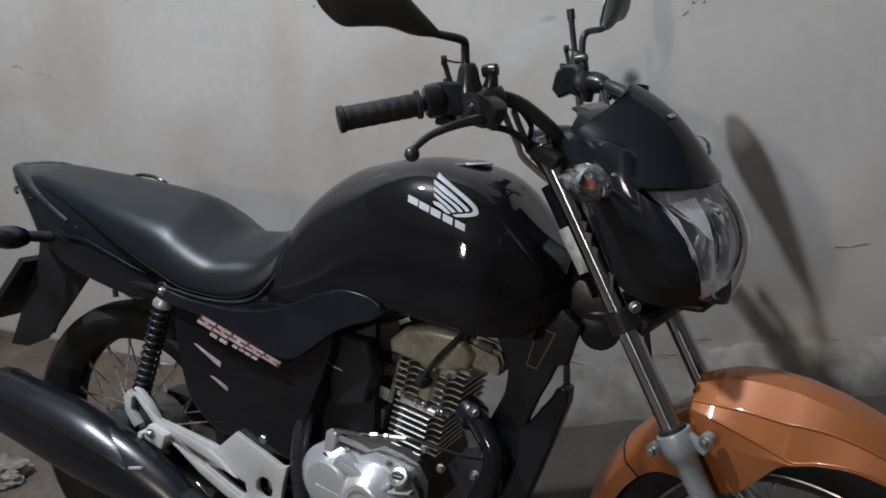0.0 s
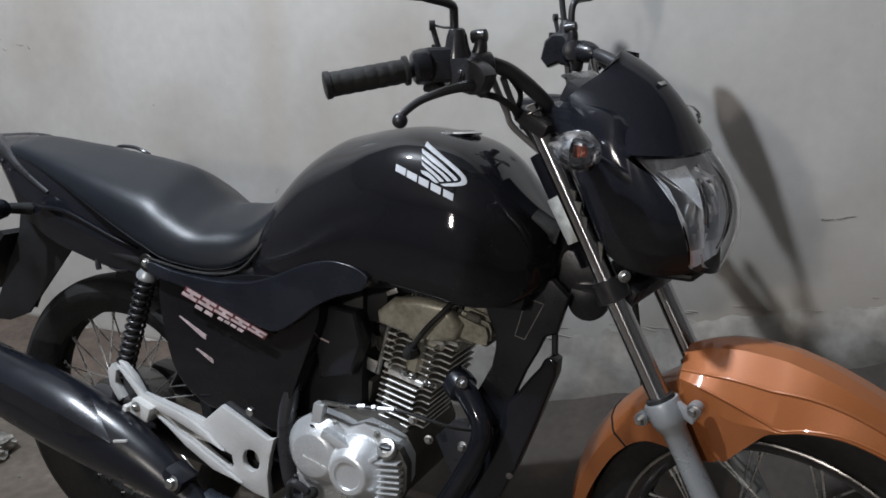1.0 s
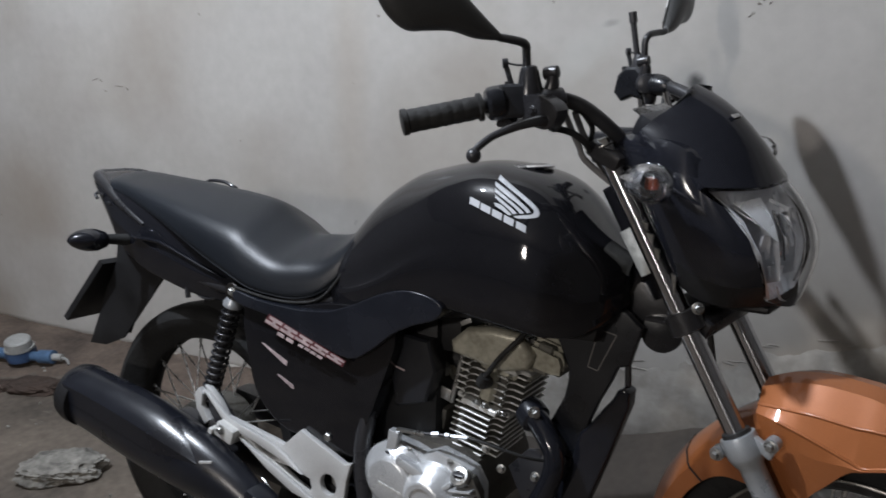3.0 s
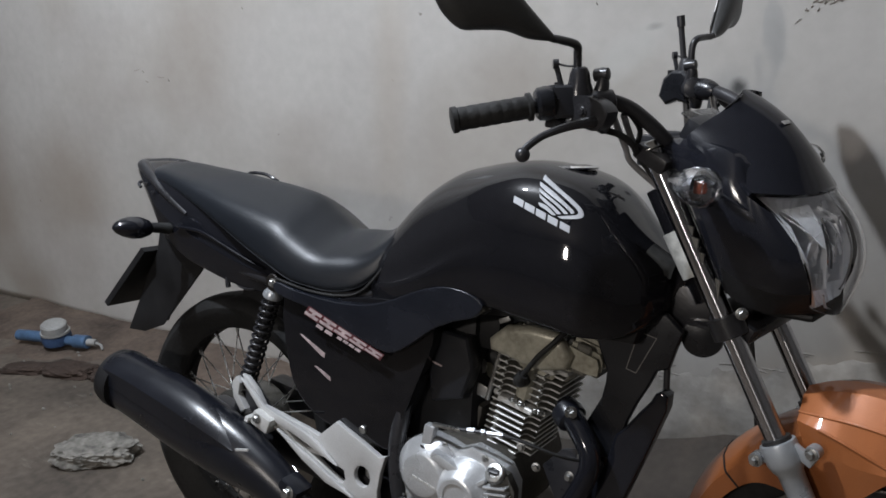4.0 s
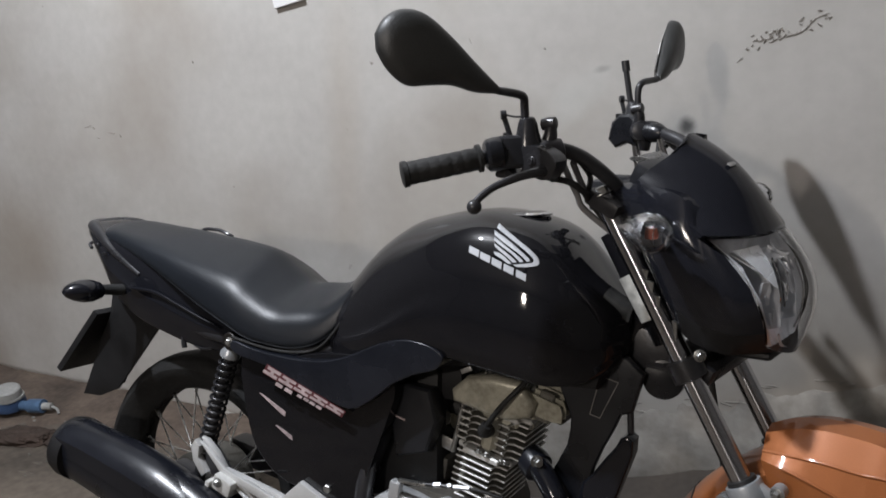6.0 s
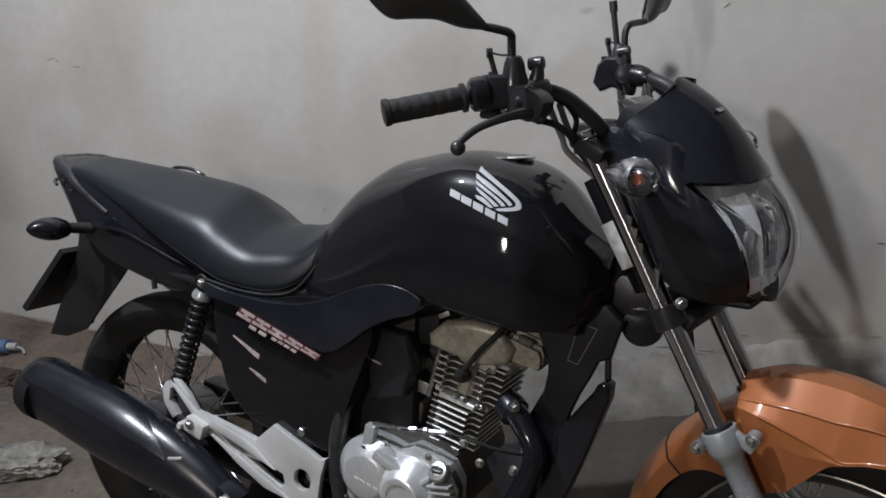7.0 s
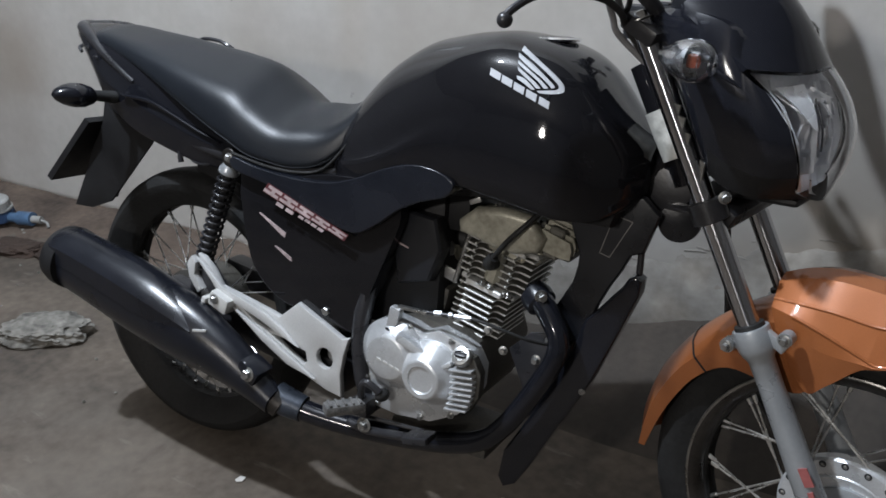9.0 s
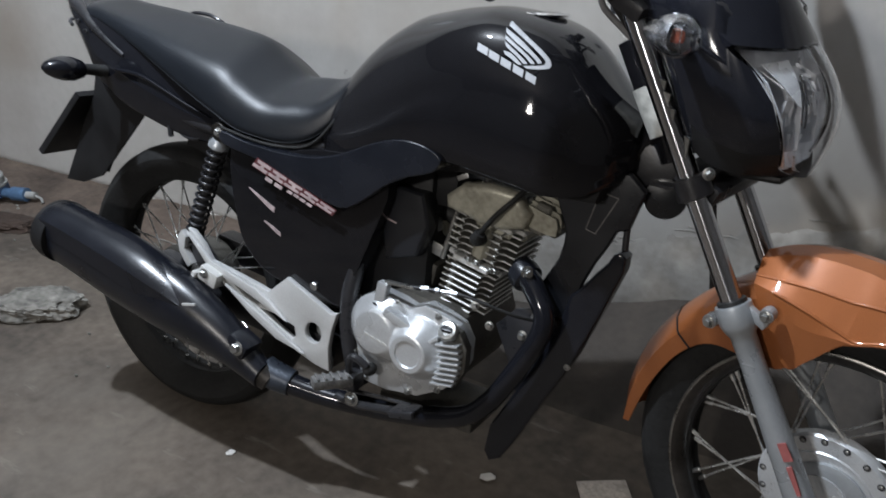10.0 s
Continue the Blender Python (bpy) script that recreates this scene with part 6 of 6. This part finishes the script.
# ---------------------------------------------------------------- things about the wall and floor


def switch_plate():
    m = WALL @ pose(-0.054, -0.010, 1.464, 0, -9, 0)
    plate = part("wall_switch_plate", brick((0, 0, 0), (0.108, 0.010, 0.165), 0.003), SWITCH, None, "", m)
    tagged(plate, "white blank switch plate mounted crooked on the wall", "switch plate")
    part("socket_hole", lathe([(0.022, 0), (0.022, 0.001), (0.019, 0.0012), (0.017, -0.001), (0.001, -0.001)], (0, -0.005, 0.0), (0, -1, 0), 28), SWITCH, plate)
    part("socket_slot", brick((0.0, -0.0056, 0.006), (0.032, 0.002, 0.012), 0.0008), GREY_PVC, plate)
    for z in (0.048, -0.048):
        part("screw", lathe([(0.004, 0), (0.004, 0.001), (0.001, 0.0015)], (0, -0.005, z), (0, -1, 0), 12), GREY_PVC, plate)


switch_plate()


def rubble(name, c, s, seed, turn=0, material=STONE, label="", category="stone"):
    """A broken, flat-topped lump with a rough skin, resting on the floor."""
    bm = bmesh.new()
    bmesh.ops.create_icosphere(bm, subdivisions=5, radius=1.0)
    for v in bm.verts:
        p = v.co.copy()
        p = V(*[math.copysign(abs(q) ** 0.75, q) for q in p])
        k = 1 + 0.20 * noise.fractal(p * 1.7 + V(seed, 0, 0), 0.8, 2.0, 6) + 0.07 * noise.noise(p * 9 + V(0, seed, 0)) + 0.03 * noise.noise(p * 24 + V(0, 0, seed))
        v.co = V(p.x * s[0] * k, p.y * s[1] * k, max(p.z * k, -0.75) * s[2])
    base = min(v.co.z for v in bm.verts)
    for v in bm.verts:
        v.co.z -= base
    ob = part(name, bm, material, None, "", pose(*c, 0, 0, turn), 60)
    return tagged(ob, label, category)


rubble("concrete_chunk", (-0.690, 0.048, -0.004), (0.112, 0.066, 0.036), 4.0, 34, STONE, "broken grey concrete chunk lying on the floor", "rubble")


def water_meter():
    at = Matrix.Translation((-1.545, 0.475, 0.0)) @ Matrix.Diagonal((0.86, 0.86, 0.86, 1))
    body = part("water_meter", lathe([(0.03, 0.02), (0.058, 0.025), (0.066, 0.05), (0.062, 0.075), (0.05, 0.085)], (0, 0, 0), (0, 0, 1), 32), BLUE_DARK, None, "", at)
    tagged(body, "blue plastic water meter with a grey lid by the wall", "water meter")
    part("lid", lathe([(0.052, 0.084), (0.056, 0.088), (0.055, 0.125), (0.048, 0.132), (0.002, 0.133)], (0, 0, 0), (0.12, -0.1, 1), 28), GREY_PVC, body, "grey plastic lid")
    part("collar", lathe([(0.058, 0.078), (0.063, 0.08), (0.063, 0.09), (0.056, 0.092)], (0, 0, 0), (0.06, -0.05, 1), 32), GREY_PVC, body)
    part("pipe", tube([V(0.05, 0.01, 0.045), V(0.10, 0.025, 0.045), V(0.15, 0.04, 0.046)], 0.021, 16), BLUE_PVC, body, "blue pipe stub")
    part("coupling", rod(V(0.10, 0.025, 0.045), V(0.165, 0.045, 0.046), 0.030, sides=20), BLUE_PVC, body)
    part("pipe_end", rod(V(0.16, 0.043, 0.046), V(0.205, 0.058, 0.045), 0.016, sides=16), GREY_PVC, body)
    part("pipe", tube([V(-0.05, -0.01, 0.045), V(-0.13, -0.03, 0.045), V(-0.22, -0.05, 0.042)], 0.025, 16), BLUE_PVC, body)
    part("tap", tube([V(0.20, 0.055, 0.045), V(0.225, 0.065, 0.035), V(0.24, 0.06, 0.018)], 0.006, 8), GREY_PVC, body)


water_meter()


def earth_strip():
    """Loose damp earth heaped along the foot of the wall."""
    bm = bmesh.new()
    nx, ny = 90, 26
    grid = []
    for j in range(ny + 1):
        row = []
        for i in range(nx + 1):
            s, o = -1.95 + 2.15 * i / nx, 0.50 * j / ny
            edge = 0.40 + 0.10 * noise.fractal(V(s * 3.1, 4.0, 0), 1.0, 2.0, 4) - 0.34 * max(0, (s + 0.75) / 0.95)
            h = 0.026 * max(-0.5, 1 - o / max(0.05, edge)) + 0.010 * noise.fractal(V(s * 6, o * 6, 2), 1.0, 2.0, 5) * (1 if o < edge else 0.2)
            row.append(bm.verts.new((s, 0.03 - o, h - 0.004)))
        grid.append(row)
    for j in range(ny):
        for i in range(nx):
            bm.faces.new((grid[j][i], grid[j][i + 1], grid[j + 1][i + 1], grid[j + 1][i]))
    ob = part("earth", bm, DIRT, None, "", WALL, 180)
    tagged(ob, "damp reddish earth heaped at the foot of the wall", "earth", "", "stuff")


earth_strip()


def shaded_ramp():
    """Ground rising along the wall under the base course, bike shade in its colour."""
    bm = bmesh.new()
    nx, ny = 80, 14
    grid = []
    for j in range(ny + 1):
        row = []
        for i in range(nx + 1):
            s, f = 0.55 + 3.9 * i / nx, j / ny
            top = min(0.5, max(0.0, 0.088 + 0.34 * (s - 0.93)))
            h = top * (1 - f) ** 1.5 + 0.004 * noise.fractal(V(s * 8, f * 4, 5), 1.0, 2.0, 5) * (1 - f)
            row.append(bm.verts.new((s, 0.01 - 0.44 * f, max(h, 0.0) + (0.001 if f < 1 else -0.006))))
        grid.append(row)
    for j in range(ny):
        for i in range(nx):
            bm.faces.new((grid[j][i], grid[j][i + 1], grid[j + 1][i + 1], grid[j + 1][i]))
    tagged(part("earth", bm, SHADED_GROUND, None, "", WALL, 180), "ground ramp at the wall base, darkened for the motorcycle's shade", "earth", "", "stuff")


shaded_ramp()
rubble("wet_patch", (-1.30, 0.365, -0.010), (0.11, 0.055, 0.024), 9.0, 15, WETDIRT, "dark wet lump of earth on the floor", "earth")
rubble("wet_patch", (-1.46, 0.30, -0.010), (0.10, 0.04, 0.018), 2.0, 25, WETDIRT, "dark wet lump of earth on the floor", "earth")
rubble("wet_patch", (-1.12, 0.40, -0.010), (0.08, 0.035, 0.016), 6.0, 20, WETDIRT, "dark wet lump of earth on the floor", "earth")


def scrap(name, c, s, turn, label):
    bm = bmesh.new()
    pts = [V(0.5, 0.1, 0), V(0.2, 0.5, 0), V(-0.4, 0.45, 0), V(-0.5, -0.2, 0), V(-0.05, -0.5, 0), V(0.45, -0.3, 0)]
    skin(bm, [[V(p.x * s[0], p.y * s[1], z + 0.002 * (k % 2)) for k, p in enumerate(pts)] for z in (0.0, 0.0018)])
    tagged(part(name, bm, PAPER, None, "", pose(*c, 0, 0, turn)), label, "paper scrap")


scrap("paper_scrap", (0.72, 0.10, 0.0005), (0.035, 0.022), 30, "small pale paper scrap on the floor")
scrap("paper_scrap", (0.20, -0.12, 0.0005), (0.022, 0.016), 70, "small pale paper scrap on the floor")
tile = part("floor_patch", brick((0.953, 0.176, 0.001), (0.105, 0.085, 0.006), 0.002, (0, 0, 33)), SLAB)
tagged(tile, "pale worn slab let into the concrete floor", "floor slab")


def wall_crack(s0, z0, s1, z1, w, seed, label):
    """A jagged gouge in the plaster: a dark thin groove with raised lips."""
    bm = bmesh.new()
    n = 12
    rings = []
    for i in range(n + 1):
        f = i / n
        s, z = s0 + (s1 - s0) * f, z0 + (z1 - z0) * f
        z += 0.004 * noise.fractal(V(f * 4, seed, 0), 1.0, 2.0, 5)
        h = max(0.0006, w * math.sin(math.pi * min(1, 0.05 + 0.9 * f)) * (0.55 + 0.9 * noise.noise(V(f * 11, seed, 3))))
        d = 0.0012 + 0.007 * noise.fractal(V(s * 2.3, 3.1, z * 2.3), 1.0, 2.0, 4)
        rings.append([V(s, -d, z - h), V(s, -d - 0.001, z), V(s, -d, z + h), V(s, 0.02, z + h), V(s, 0.02, z - h)])
    skin(bm, rings)
    tagged(part("wall_crack", bm, BARE, None, "", WALL, 40), label, "crack", "", "structure")


rng = random.Random(5)
for k in range(34):
    f = rng.random()
    s0, z0 = 1.205 + 0.15 * f + rng.uniform(-0.01, 0.01), 1.198 + 0.052 * f + rng.uniform(-0.016, 0.016)
    wall_crack(s0, z0, s0 + rng.uniform(0.002, 0.009), z0 + rng.uniform(-0.004, 0.005), rng.uniform(0.0012, 0.0042), 20.0 + k, "small chip in the plaster")
for s0, z0, s1, z1, w, seed in ((1.212, 1.203, 1.250, 1.207, 0.0022, 1.0), (1.245, 1.199, 1.285, 1.213, 0.0035, 2.0), (1.280, 1.209, 1.322, 1.222, 0.0042, 3.0), (1.315, 1.221, 1.336, 1.243, 0.0032, 4.0), (1.333, 1.243, 1.362, 1.252, 0.0022, 6.0), (1.340, 1.232, 1.350, 1.226, 0.0026, 7.0), (1.180, 1.160, 1.192, 1.170, 0.0016, 8.0), (1.535, 0.657, 1.560, 0.660, 0.0022, 5.0), (1.565, 0.660, 1.602, 0.672, 0.0024, 9.0), (-1.02, 1.040, -0.985, 1.047, 0.0022, 10.0), (-0.905, 1.021, -0.868, 1.017, 0.0026, 11.0), (-0.965, 1.005, -0.950, 1.000, 0.0030, 12.0), (0.522, 1.252, 0.528, 1.238, 0.0035, 13.0), (0.725, 1.217, 0.731, 1.214, 0.0022, 14.0), (-0.458, 1.242, -0.452, 1.239, 0.0025, 15.0), (-0.275, 1.442, -0.269, 1.439, 0.0025, 16.0), (-0.980, 1.040, -0.966, 1.035, 0.0040, 17.0), (-0.850, 1.012, -0.842, 1.006, 0.0035, 18.0)):
    wall_crack(s0, z0, s1, z1, w, seed, "chipped crack in the plaster")


for k in range(30):
    s0 = rng.uniform(0.62, 1.95)
    z0 = 0.298 + 0.24 * (s0 - 0.962) + rng.uniform(-0.030, 0.030)
    wall_crack(s0, z0, s0 + rng.uniform(0.010, 0.055), z0 + rng.uniform(-0.006, 0.010), rng.uniform(0.0008, 0.0028), 60.0 + k, "chip along the broken plaster edge")


def crumbs():
    """Loose crumbs of plaster and stone scattered by the wall and the chunk."""
    rng = random.Random(23)
    bm = bmesh.new()
    for k in range(150):
        x, y = rng.uniform(-1.75, 0.1), rng.uniform(-0.15, 0.62)
        if rng.random() > 0.25 + 0.75 * max(0.0, (y + 0.1) / 0.7):
            continue
        r = rng.uniform(0.002, 0.0065) * (1.5 if rng.random() < 0.1 else 1.0)
        bmesh.ops.create_icosphere(bm, subdivisions=1, radius=r, matrix=pose(x, y, 0.3 * r, rng.uniform(0, 90), rng.uniform(0, 90), rng.uniform(0, 90)) @ Matrix.Diagonal((1.3, 0.9, 0.7, 1)))
    for v in bm.verts:
        v.co += 0.0012 * noise.noise_vector(v.co * 300)
    tagged(part("crumbs", bm, STONE, None, "", None, 25), "scattered crumbs of plaster and stone on the floor", "crumbs", "", "stuff")


crumbs()
